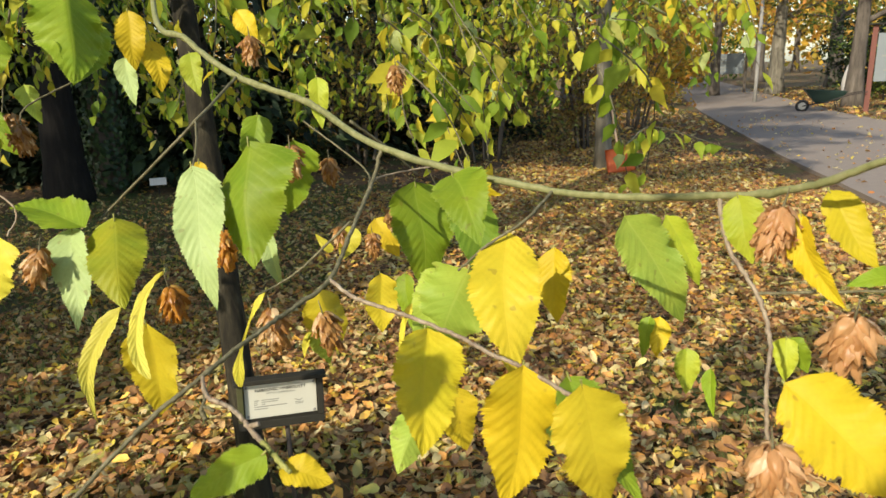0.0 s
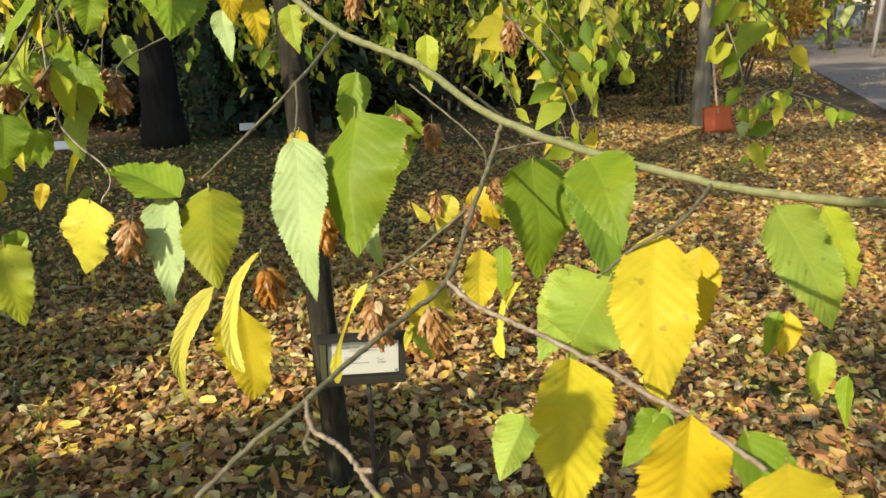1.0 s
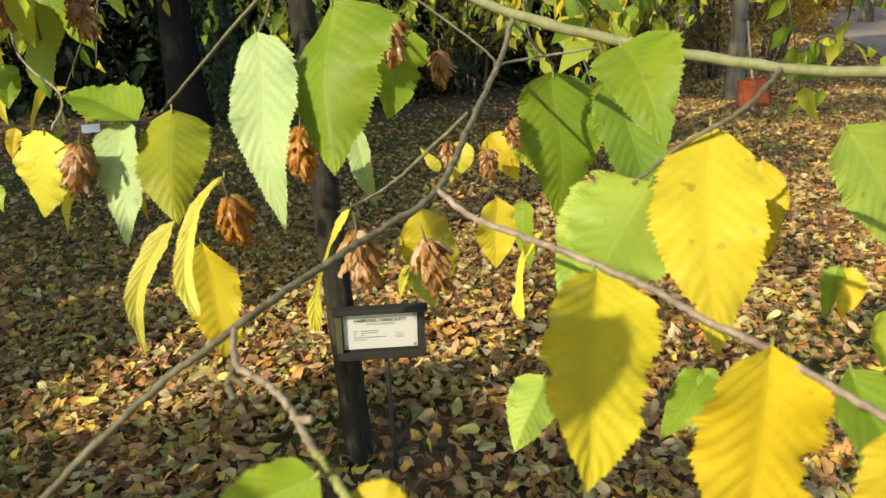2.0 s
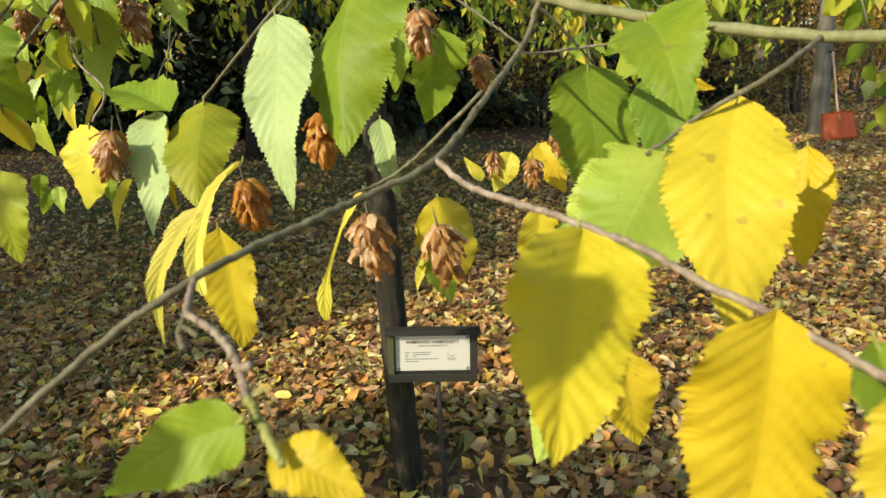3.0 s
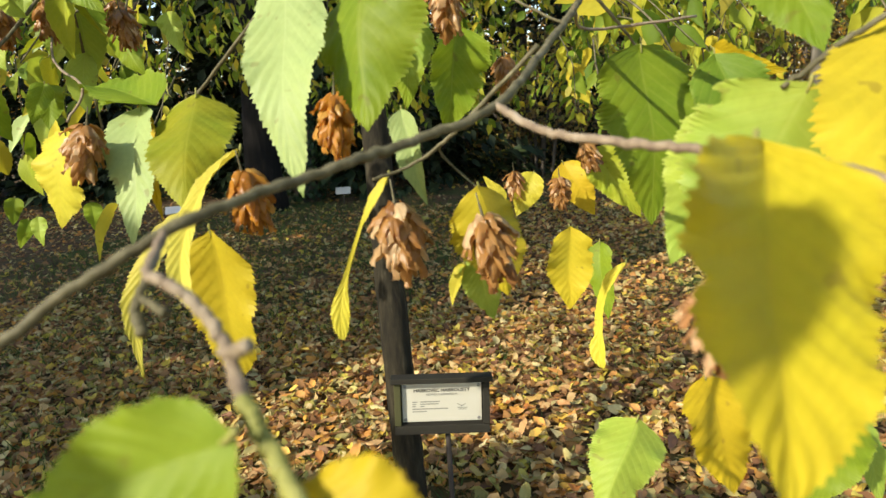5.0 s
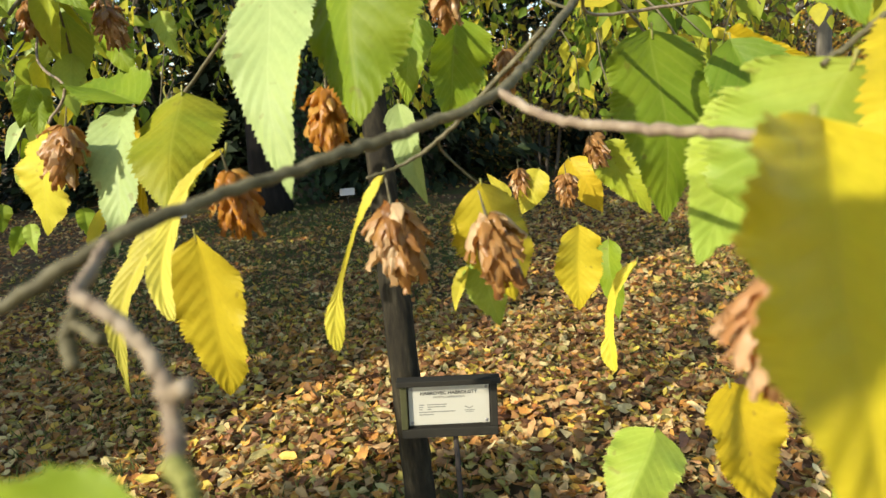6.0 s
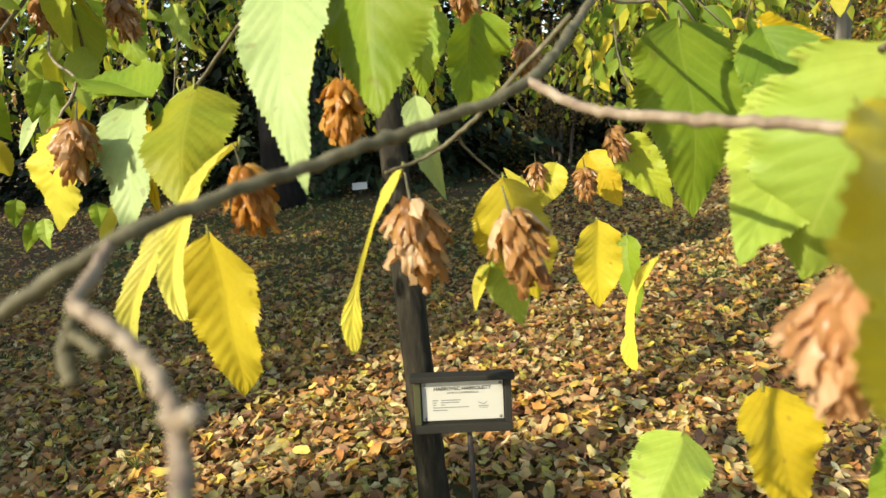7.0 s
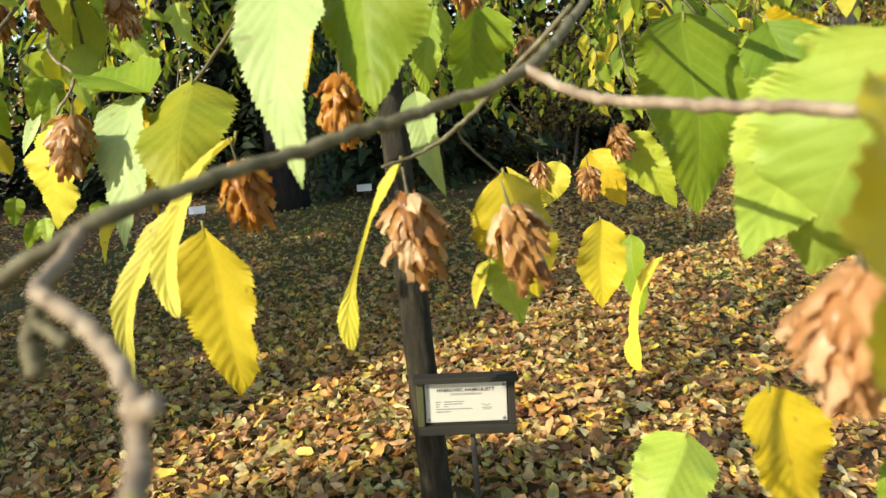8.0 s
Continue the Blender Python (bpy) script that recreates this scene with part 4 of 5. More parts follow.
leaf((-0.082, 0.627, 1.298), (-0.089, 0.618, 1.270), (-0.245, -0.897, 0.369), 0.3, 35, 0.1, 0.05, 0.05, 'lemon', 86)

# their seed cones
cone((-0.216, 0.582, 1.353), 0.044, 'amber', 0)
cone((-0.172, 0.633, 1.400), 0.044, 'amber', 1)
cone((-0.379, 0.616, 1.390), 0.044, 'tan', 2)
cone((-0.103, 0.562, 1.331), 0.046, 'tan', 3)
cone((-0.048, 0.566, 1.323), 0.044, 'tan', 4)
cone((-0.066, 1.117, 1.277), 0.044, 'tan', 5)
cone((-0.024, 1.085, 1.329), 0.044, 'tan', 6)
cone((0.331, 0.398, 1.460), 0.044, 'pale', 7)
cone((0.366, 0.349, 1.390), 0.05, 'pale', 8)
cone((0.293, 0.289, 1.325), 0.05, 'pale', 9)
cone((-0.521, 0.850, 1.513), 0.044, 'tan', 10)
cone((-0.649, 0.809, 1.522), 0.044, 'tan', 11)
cone((-0.676, 0.940, 1.516), 0.044, 'tan', 12)
cone((-0.545, 0.876, 1.529), 0.044, 'tan', 13)
cone((-0.112, 0.985, 1.436), 0.044, 'tan', 14)
cone((-0.113, 0.737, 1.482), 0.044, 'tan', 15)
cone((0.002, 0.991, 1.577), 0.044, 'tan', 16)
cone((-0.210, 0.947, 1.627), 0.044, 'tan', 17)
cone((-0.616, 0.842, 1.531), 0.044, 'tan', 18)
cone((-0.136, 1.152, 1.283), 0.044, 'tan', 19)
cone((0.061, 0.399, 1.340), 0.034, 'pale', 20)


def small_leaf_mesh(tone, k):
    """A small pointed leaf along +y, folded a little at its midrib, with a toothed rim."""
    r = random.Random(900 + k)
    rows, half, length, width = 18, 3, 0.07, (0.50, 0.58, 0.44)[k % 3]
    ph = [r.uniform(0, 6.28) for _ in range(3)]
    verts, uvs, faces = [], [], []
    for i in range(rows + 1):
        u = i / rows
        w = width * 0.5 * length * (u ** 0.55 * (1 - u) ** 1.05) / 0.42
        for j in range(-half, half + 1):
            v = j / half
            rim = 1 + (0.09 * (i % 2) * abs(v) ** 4 if 0 < i < rows else 0)
            x = v * w * rim + 0.05 * length * math.sin(u * 3 + ph[0])
            z = (0.25 + 0.1 * (k % 3)) * abs(v) * w - 0.18 * length * (u - 0.4) ** 2 + 0.10 * w * v * v * math.sin(u * 9 + ph[1]) + 0.006 * length * math.cos(u * 60) * abs(v)
            verts.append((x, u * length, z))
            uvs.append((u, 0.5 + 0.5 * v))
    n = 2 * half + 1
    for i in range(rows):
        for j in range(n - 1):
            faces.append((i * n + j, i * n + j + 1, (i + 1) * n + j + 1, (i + 1) * n + j))
    return mesh_of("leaf", verts, faces, LEAF[tone], True, uvs)


SMALL_TONES = ["green", "green_light", "lime", "lime", "green_light", "lemon", "green", "yellow", "green_pale", "lime", "olive", "lemon"]
SMALL_LEAVES = [small_leaf_mesh(t, k) for k, t in enumerate(SMALL_TONES)]


def sprays():
    """The tree's other hanging shoots: thin curved twigs with leaves on both sides."""
    r = random.Random(21)
    c, a, n, ln = [], [], [], []
    tv, tfc = [], []
    # how far a shadow falls for each metre of height; where the sun's line through the name plate meets the ground
    sun_x, sun_y = -SUN_AZ[0] / math.tan(radians(SUN_EL)) / math.hypot(*SUN_AZ), -SUN_AZ[1] / math.tan(radians(SUN_EL)) / math.hypot(*SUN_AZ)
    plate = (-0.06, 2.62)

    singles = []

    def shoot(start, end, droop, leaves, size, near=False, steps=6):
        s, e = np.array(start), np.array(end)
        fall = (s + e)[:2] / 2 + np.array((sun_x, sun_y)) * (s + e)[2] / 2
        if steps > 2 and math.dist(fall, plate) < 0.6:
            return
        # a gap in the crown: a sunny patch on the lawn beside the trunk
        if 3.0 < fall[1] < 6.3 and np.interp(fall[1], (3.0, 4.1, 5.2, 6.3), (-1.4, -1.3, -0.8, 0.4)) < fall[0] < 2.6 and r.random() < (0.8 if s[1] > 2.1 else 0.45):
            return
        mid = (s + e) / 2 + np.array((r.gauss(0, 0.04), r.gauss(0, 0.04), droop))
        path = smooth_path([s, mid, e], steps)
        v, f = tube(path, [0.0028 * (1 - 0.65 * i / len(path)) for i in range(len(path))], 5 if steps > 3 else 4)
        o = len(tv)
        tv.extend(v)
        tfc.extend(tuple(o + x for x in q) for q in f)
        for i in range(leaves):
            u = (i + 0.6) / leaves * (len(path) - 1)
            k = min(int(u), len(path) - 2)
            p = path[k] + (path[k + 1] - path[k]) * (u - k)
            sz = size * r.uniform(0.5, 1.35)
            ax = np.array((r.gauss(0, 0.5), r.gauss(0, 0.5), -0.9 + r.gauss(0, 0.35)))
            ax /= np.linalg.norm(ax)
            face = np.array((-0.4 + r.gauss(0, 0.65), -0.9 + r.gauss(0, 0.6), 0.35))
            if near and len(singles) < 290:
                ob = new("leaf", SMALL_LEAVES[r.randrange(len(SMALL_LEAVES))])
                sx = np.cross(ax, face)
                sx /= np.linalg.norm(sx)
                rot = Matrix((sx, ax, np.cross(sx, ax))).transposed().to_4x4()
                ob.parent = tree
                ob.matrix_parent_inverse = Matrix.Translation(-ORIGIN)
                ob.matrix_basis = Matrix.Translation(p + ax * sz * 0.08) @ rot @ Matrix.Scale(sz / 0.07 * 1.1, 4)
                singles.append(ob)
                continue
            c.append(p + ax * sz * 0.6)
            a.append(ax)
            n.append(face)
            ln.append(sz)

    # bearing and distance from the walk, rise for each metre, shoots, leaf length
    for b0, b1, d0, d1, e0, e1, count, size, lean in (
        (-60, -35, 0.95, 1.7, -0.14, 0.20, 34, 0.070, -0.3),
        (-62, -31, 1.8, 3.2, -0.10, 0.25, 95, 0.070, -0.25),
        (-60, -30, 1.25, 2.6, 0.04, 0.42, 120, 0.062, -0.2),
        (-7, 15, 1.5, 2.6, -0.07, 0.14, 64, 0.072, 0.3),
        (-24, 15, 2.6, 4.6, -0.05, 0.2, 240, 0.076, 0.2),
        (8, 24, 2.0, 4.0, 0.03, 0.32, 70, 0.070, 0.2),
        (-26, 17, 4.4, 7.0, -0.04, 0.22, 420, 0.080, 0.1),
        (-60, -26, 3.4, 5.5, 0.02, 0.30, 240, 0.080, -0.1),
        (-34, 17, 1.6, 3.4, 0.10, 0.5, 130, 0.068, 0.1),
        (-28, -4, 1.8, 3.8, 0.10, 0.5, 110, 0.074, 0.1),
        (-17, 4, 2.4, 4.2, 0.06, 0.42, 60, 0.085, 0.1),
    ):
        for _ in range(count):
            ang, d = radians(r.uniform(b0, b1)), r.uniform(d0, d1)
            s = (0.05 + math.sin(ang) * d, math.cos(ang) * d, 1.56 + d * r.uniform(e0, e1) + 0.1)
            e = (s[0] + lean * r.uniform(0.1, 0.8), s[1] + r.uniform(-0.25, 0.2), s[2] - r.uniform(0.12, 0.4))
            if 11 < math.degrees(math.atan2(e[0], e[1])) < 18 and (e[2] - 1.56) / d < -0.01:
                continue
            shoot(s, e, 0.05, r.randint(6, 12), size, d < 2.0 and ang < 0.3)
    # unseen low crown on the sunny side, beside and behind the walk, added as shade
    # shoots that would block the sun from the branch in front are left out
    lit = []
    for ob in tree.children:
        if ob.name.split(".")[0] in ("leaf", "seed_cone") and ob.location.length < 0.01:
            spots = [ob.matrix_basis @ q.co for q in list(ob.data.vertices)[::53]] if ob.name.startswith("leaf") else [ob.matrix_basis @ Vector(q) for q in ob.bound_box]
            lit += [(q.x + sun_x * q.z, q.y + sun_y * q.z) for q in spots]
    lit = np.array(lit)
    # outline of this added shade on the lawn
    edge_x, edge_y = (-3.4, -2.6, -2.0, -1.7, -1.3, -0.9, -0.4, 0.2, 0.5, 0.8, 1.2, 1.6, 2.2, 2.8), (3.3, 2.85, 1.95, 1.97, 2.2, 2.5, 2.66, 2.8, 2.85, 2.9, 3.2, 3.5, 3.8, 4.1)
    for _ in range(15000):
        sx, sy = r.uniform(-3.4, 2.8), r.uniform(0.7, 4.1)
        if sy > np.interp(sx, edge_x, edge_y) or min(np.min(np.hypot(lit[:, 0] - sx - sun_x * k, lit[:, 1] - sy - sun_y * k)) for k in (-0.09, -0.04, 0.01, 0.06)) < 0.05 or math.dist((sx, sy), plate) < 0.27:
            continue
        if r.random() < (sx - 2.2) / 0.8:
            continue
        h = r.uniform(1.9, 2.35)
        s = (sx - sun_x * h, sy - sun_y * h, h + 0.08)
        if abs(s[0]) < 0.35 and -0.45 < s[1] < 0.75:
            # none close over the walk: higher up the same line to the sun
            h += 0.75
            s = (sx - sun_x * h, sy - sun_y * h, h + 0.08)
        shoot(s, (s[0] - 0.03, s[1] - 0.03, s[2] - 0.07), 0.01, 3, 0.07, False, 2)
    for s, e in (((0.55, 1.75, 1.36), (0.98, 1.95, 1.27)), ((0.60, 1.9, 1.36), (1.02, 2.2, 1.30)), ((0.50, 1.7, 1.40), (0.80, 1.72, 1.24))):
        shoot(s, e, 0.06, 12, 0.058)
    cloud = leaf_cloud("crown_leaves", c, a, n, ln, nr.uniform(0.38, 0.58, len(c)), CROWN_LEAF, tree, nr.uniform(0.1, 0.95, len(c)), "hanging green and yellow leaves", "", 2, nr.uniform(-0.1, 0.8, len(c)), nr.uniform(0.4, 1.3, len(c)), 0.025)
    cloud.matrix_parent_inverse = Matrix.Translation(-ORIGIN)
    under_tree("twigwork", mesh_of("twigwork", tv, tfc, TWIG["twig"]), "many thin hanging twigs", None, "stuff")


sprays()

# boughs that carry the hanging shoots
for line in (
    [(-0.92, 2.45, 2.4), (-0.5, 2.3, 2.35), (0.2, 2.3, 2.1), (0.9, 2.5, 1.75)],
    [(-0.95, 2.5, 2.8), (-0.3, 3.2, 2.9), (0.5, 3.9, 2.6), (1.1, 4.3, 2.2)],
    [(-0.9, 2.42, 2.3), (-1.2, 2.0, 2.25), (-1.4, 1.5, 2.0), (-1.5, 1.1, 1.7)],
    [(-1.0, 2.55, 3.2), (-1.5, 2.6, 3.3), (-2.1, 2.6, 2.9), (-2.5, 2.6, 2.4)],
):
    twig(line, 0.012, 0.004, "bough")


# ---- name plate in front of the trunk ----
def name_plate():
    s = empty("name_plate", (-0.52, 1.93, 0.0), "dark wooden name plate with a cream plaque on an iron post", "sign", rz=17.0)
    tilt = Matrix.Rotation(radians(2.2), 3, "Y") @ Matrix.Rotation(radians(-4), 3, "X")
    z = 0.529

    def put(bm):
        bmesh.ops.rotate(bm, cent=(0, 0, z), matrix=tilt, verts=bm.verts)
        return bm
    bm = bmesh.new()
    bmesh.ops.create_cone(bm, cap_ends=True, segments=12, radius1=0.0085, radius2=0.008, depth=0.60)
    bmesh.ops.translate(bm, vec=(0.012, 0.014, 0.20), verts=bm.verts)
    part("post", bm, RUST, s, "thin dark iron post", True)
    part("back_board", put(box_bm((0.275, 0.012, 0.160), (0, 0.012, z), 0.002)), SIGN_WOOD, s)
    for name, size, at, mat in (
        ("top_rail", (0.30, 0.046, 0.017), (0, -0.004, z + 0.0885), SIGN_WOOD),
        ("bottom_rail", (0.282, 0.022, 0.027), (0, -0.003, z - 0.0665), SIGN_WOOD),
        ("side_rail", (0.020, 0.022, 0.132), (-0.131, -0.003, z + 0.0135), MOSS_WOOD),
        ("side_rail", (0.020, 0.022, 0.132), (0.131, -0.003, z + 0.0135), SIGN_WOOD),
    ):
        part(name, put(box_bm(size, at, 0.003)), mat, s)
    plaque = part("plaque", put(box_bm((0.236, 0.003, 0.120), (0, 0.003, z + 0.014), 0.001)), PLAQUE, s, "cream plaque with dark lettering")
    for x in (-0.109, 0.109):
        for dz in (-0.038, 0.064):
            bm = bmesh.new()
            bmesh.ops.create_uvsphere(bm, u_segments=10, v_segments=6, radius=0.0052)
            bmesh.ops.scale(bm, vec=(1, 0.4, 1), verts=bm.verts)
            bmesh.ops.translate(bm, vec=(x, 0.0012, z + dz), verts=bm.verts)
            part("screw", put(bm), STEEL, plaque, "", True)

    def words(text, size, x, dz, mat, name):
        cu = bpy.data.curves.new(name, "FONT")
        cu.body, cu.size, cu.align_x, cu.extrude = text, size, "CENTER", 0.0002
        cu.offset = 0.00035 if name == "heading" else 0.0001
        tmp = new(name + "_tmp", cu)
        me = bpy.data.meshes.new_from_object(tmp.evaluated_get(bpy.context.evaluated_depsgraph_get()))
        bpy.data.objects.remove(tmp)
        bm = bmesh.new()
        bm.from_mesh(me)
        bmesh.ops.rotate(bm, cent=(0, 0, 0), matrix=Matrix.Rotation(radians(90), 3, "X"), verts=bm.verts)
        bmesh.ops.translate(bm, vec=(x, 0.0008, z + dz), verts=bm.verts)
        part(name, put(bm), mat, plaque)

    words("HABROVEC HABROLISTÝ", 0.0148, 0, 0.046, INK, "heading")
    words("OSTRYA CARPINIFOLIA", 0.0088, 0, 0.035, INK_SOFT, "subheading")
    for dz, x0, x1 in ((0.0155, -0.088, -0.072), (0.0155, -0.064, -0.006), (0.0085, -0.088, -0.076), (0.0085, -0.064, -0.010), (0.0015, -0.088, -0.078), (0.0015, -0.064, -0.052), (-0.0065, -0.088, 0.018), (-0.0145, -0.088, -0.045)):
        part("text_bar", put(box_bm((x1 - x0, 0.0006, 0.0028), ((x0 + x1) / 2, 0.0012, z + dz))), INK_SOFT, plaque)
    for at, size, ang in (((0.052, 0.0012, z + 0.004), (0.016, 0.0006, 0.0022), 25), ((0.064, 0.0012, z + 0.003), (0.014, 0.0006, 0.0022), -30), ((0.06, 0.0012, z - 0.005), (0.03, 0.0006, 0.0022), 0), ((0.06, 0.0012, z - 0.010), (0.024, 0.0006, 0.002), 0)):
        part("emblem", put(box_bm(size, at, 0, Matrix.Rotation(radians(ang), 3, "Y"))), INK_SOFT, plaque)


name_plate()


# ---- trees and shrubs round about ----
def cloud_in(r, blobs, count, size, droop=0.3):
    """Leaf rows spread through ellipsoids, denser towards their skins, with gaps."""
    c, a, n, ln = [], [], [], []
    vol = [b[3] * b[4] * b[5] for b in blobs]
    tot = sum(vol)
    for b, v in zip(blobs, vol):
        for _ in range(int(count * v / tot)):
            d = np.array((r.gauss(0, 1), r.gauss(0, 1), r.gauss(0, 1)))
            d /= np.linalg.norm(d)
            rad = r.random() ** 0.45
            p = (b[0] + d[0] * b[3] * rad, b[1] + d[1] * b[4] * rad, b[2] + d[2] * b[5] * rad)
            if noise.noise((p[0] * 1.3, p[1] * 1.3, p[2] * 1.3)) < -0.08 or p[2] < 0.02:
                continue
            c.append(p)
            a.append((r.gauss(0, 1), r.gauss(0, 1), r.gauss(0, 1) - droop))
            n.append((d[0] + r.gauss(0, 0.7), d[1] + r.gauss(0, 0.7), d[2] + r.gauss(0, 0.7)))
            ln.append(size * r.uniform(0.6, 1.3))
    return c, a, n, ln


def broad_tree(x, y, height, r0, crown, palette, bark, count, size, seed, label, low=0.4):
    """Tapered trunk, limbs and an uneven crown."""
    r = random.Random(seed)
    t = empty("tree", (x, y, 0), label, "tree", "trees round the lawn")
    pts = [(0, 0, -0.1), (r.gauss(0, 0.05), r.gauss(0, 0.05), height * 0.3), (r.gauss(0, 0.15), r.gauss(0, 0.15), height * 0.6), (r.gauss(0, 0.3), r.gauss(0, 0.3), height * 0.92)]
    path = smooth_path(pts, 8)
    radii = [r0 * (1 - 0.8 * i / len(path)) + r0 * 0.5 * math.exp(-i / 1.5) for i in range(len(path))]
    v, f = tube(path, radii, 14, r, 0.06)
    ob = new("trunk", mesh_of("trunk", v, f, bark))
    ob.parent = t
    blobs = []
    for i in range(11):
        z = height * (low + (0.95 - low) * i / 10)
        k = min(int(z / (height * 0.92) * (len(path) - 1)), len(path) - 1)
        ang = i * 2.4 + r.uniform(-0.4, 0.4)
        reach = crown * r.uniform(0.55, 1.0) * (1 - 0.45 * i / 10)
        end = (path[k][0] + math.cos(ang) * reach, path[k][1] + math.sin(ang) * reach, z + reach * r.uniform(0.0, 0.45))
        lv, lf = tube(smooth_path([path[k], tuple((np.array(path[k]) + end) / 2 + np.array((0, 0, 0.1 * reach))), end], 4), [radii[k] * 0.5 * (1 - 0.8 * j / 9) for j in range(9)], 7, r, 0.08)
        lo = new("limb", mesh_of("limb", lv, lf, bark))
        lo.parent = t
        blobs.append((end[0], end[1], end[2], crown * 0.42, crown * 0.42, crown * 0.3))
        blobs.append(((end[0] + path[k][0]) / 2, (end[1] + path[k][1]) / 2, z + 0.2, crown * 0.34, crown * 0.34, crown * 0.25))
    c, a, n, ln = cloud_in(r, blobs, count, size)
    leaf_cloud("crown", c, a, n, ln, 0.64, palette, t, 0.2, detailed=0)
    return t


def shrub(x, y, w, d, h, palette, count, size, seed, label, name="shrub"):
    r = random.Random(seed)
    t = empty(name, (x, y, 0), label, name, "shrubs behind the lawn")
    sv, sf = [], []
    blobs = []
    for i in range(9):
        ex, ey, ez = r.uniform(-w, w) * 0.8, r.uniform(-d, d) * 0.8, h * r.uniform(0.4, 0.85)
        v, f = tube(smooth_path([(ex * 0.3, ey * 0.3, -0.05), (ex * 0.5, ey * 0.5, ez * 0.5), (ex, ey, ez)], 4), [0.035 * (1 - 0.08 * j) for j in range(9)], 6, r, 0.1)
        o = len(sv)
        sv += v
        sf += [tuple(o + q for q in g) for g in f]
        blobs.append((ex, ey, ez, w * 0.5, d * 0.5, h * 0.3))
        blobs.append((ex * 0.8, ey * 0.8, h * 0.22, w * 0.45, d * 0.5, h * 0.24))
    st = new("stem", mesh_of("stem", sv, sf, GREY_BARK))
    st.parent = t
    c, a, n, ln = cloud_in(r, blobs, count, size)
    leaf_cloud("foliage", c, a, n, ln, 0.55, palette, t, 0.2)
    return t


def conifer(x, y, h, w, count, seed):
    r = random.Random(seed)
    t = empty("conifer", (x, y, 0), "tall dense dark evergreen conifer in shade", "conifer", "conifers behind the lawn")
    v, f = tube(np.array([(0, 0, -0.1), (0, 0, h * 0.5), (0, 0, h)]), [0.24, 0.14, 0.03], 10, r, 0.05)
    ob = new("trunk", mesh_of("trunk", v, f, GREY_BARK))
    ob.parent = t
    c, a, n, ln = [], [], [], []
    for _ in range(count):
        u = r.random() ** 1.4
        ang = r.uniform(0, 6.283)
        rad = w * (1 - u) ** 0.7 * (0.35 + 0.65 * r.random() ** 0.5) * (1 + 0.25 * math.sin(ang * 5 + u * 40))
        c.append((math.cos(ang) * rad, math.sin(ang) * rad, 0.1 + u * (h - 0.2) - rad * 0.15))
        a.append((math.cos(ang) + r.gauss(0, 0.3), math.sin(ang) + r.gauss(0, 0.3), r.gauss(-0.4, 0.4)))
        n.append((r.gauss(0, 0.5), r.gauss(0, 0.5), 1))
        ln.append(r.uniform(0.18, 0.42))
    leaf_cloud("foliage", c, a, n, ln, 0.44, DARK_CROWN, t, 0.3, detailed=0)
    return t


# dark evergreens and an ivy-clad trunk across the back
for i, (x, y, h, w) in enumerate(((-13.0, 12.5, 9, 2.4), (-9.8, 12.4, 10, 2.4), (-7.3, 13.2, 9, 2.2), (-4.6, 12.6, 10, 2.3), (-2.4, 15.0, 9, 2.2), (-0.2, 16.4, 8, 2.0), (-15.5, 8.5, 9, 2.4), (-16.0, 4.5, 9, 2.4))):
    conifer(x, y, h, w * 1.25, 8500, 60 + i)


def ivy_trunk(x, y):
    r = random.Random(8)
    t = empty("ivy_trunk", (x, y, 0), "old trunk wrapped in dark green ivy", "tree")
    path = smooth_path([(0, 0, -0.1), (0.05, 0, 2.0), (0.0, 0.1, 4.5), (0.1, 0.1, 8.0)], 8)
    v, f = tube(path, [0.26 - 0.006 * i for i in range(len(path))], 14, r, 0.06)
    ob = new("trunk", mesh_of("trunk", v, f, GREY_BARK))
    ob.parent = t
    c, a, n, ln = [], [], [], []
    for _ in range(5200):
        z = r.uniform(0.05, 5.0)
        ang = r.uniform(0, 6.283)
        rad = 0.27 + abs(r.gauss(0, 0.09)) * (1.5 if z > 1 else 1)
        c.append((math.cos(ang) * rad, math.sin(ang) * rad, z))
        a.append((r.gauss(0, 0.4), r.gauss(0, 0.4), -1))
        n.append((math.cos(ang), math.sin(ang), 0.4 + r.gauss(0, 0.3)))
        ln.append(r.uniform(0.05, 0.10))
    leaf_cloud("ivy", c, a, n, ln, 0.85, IVY_LEAF, t, 0.1)


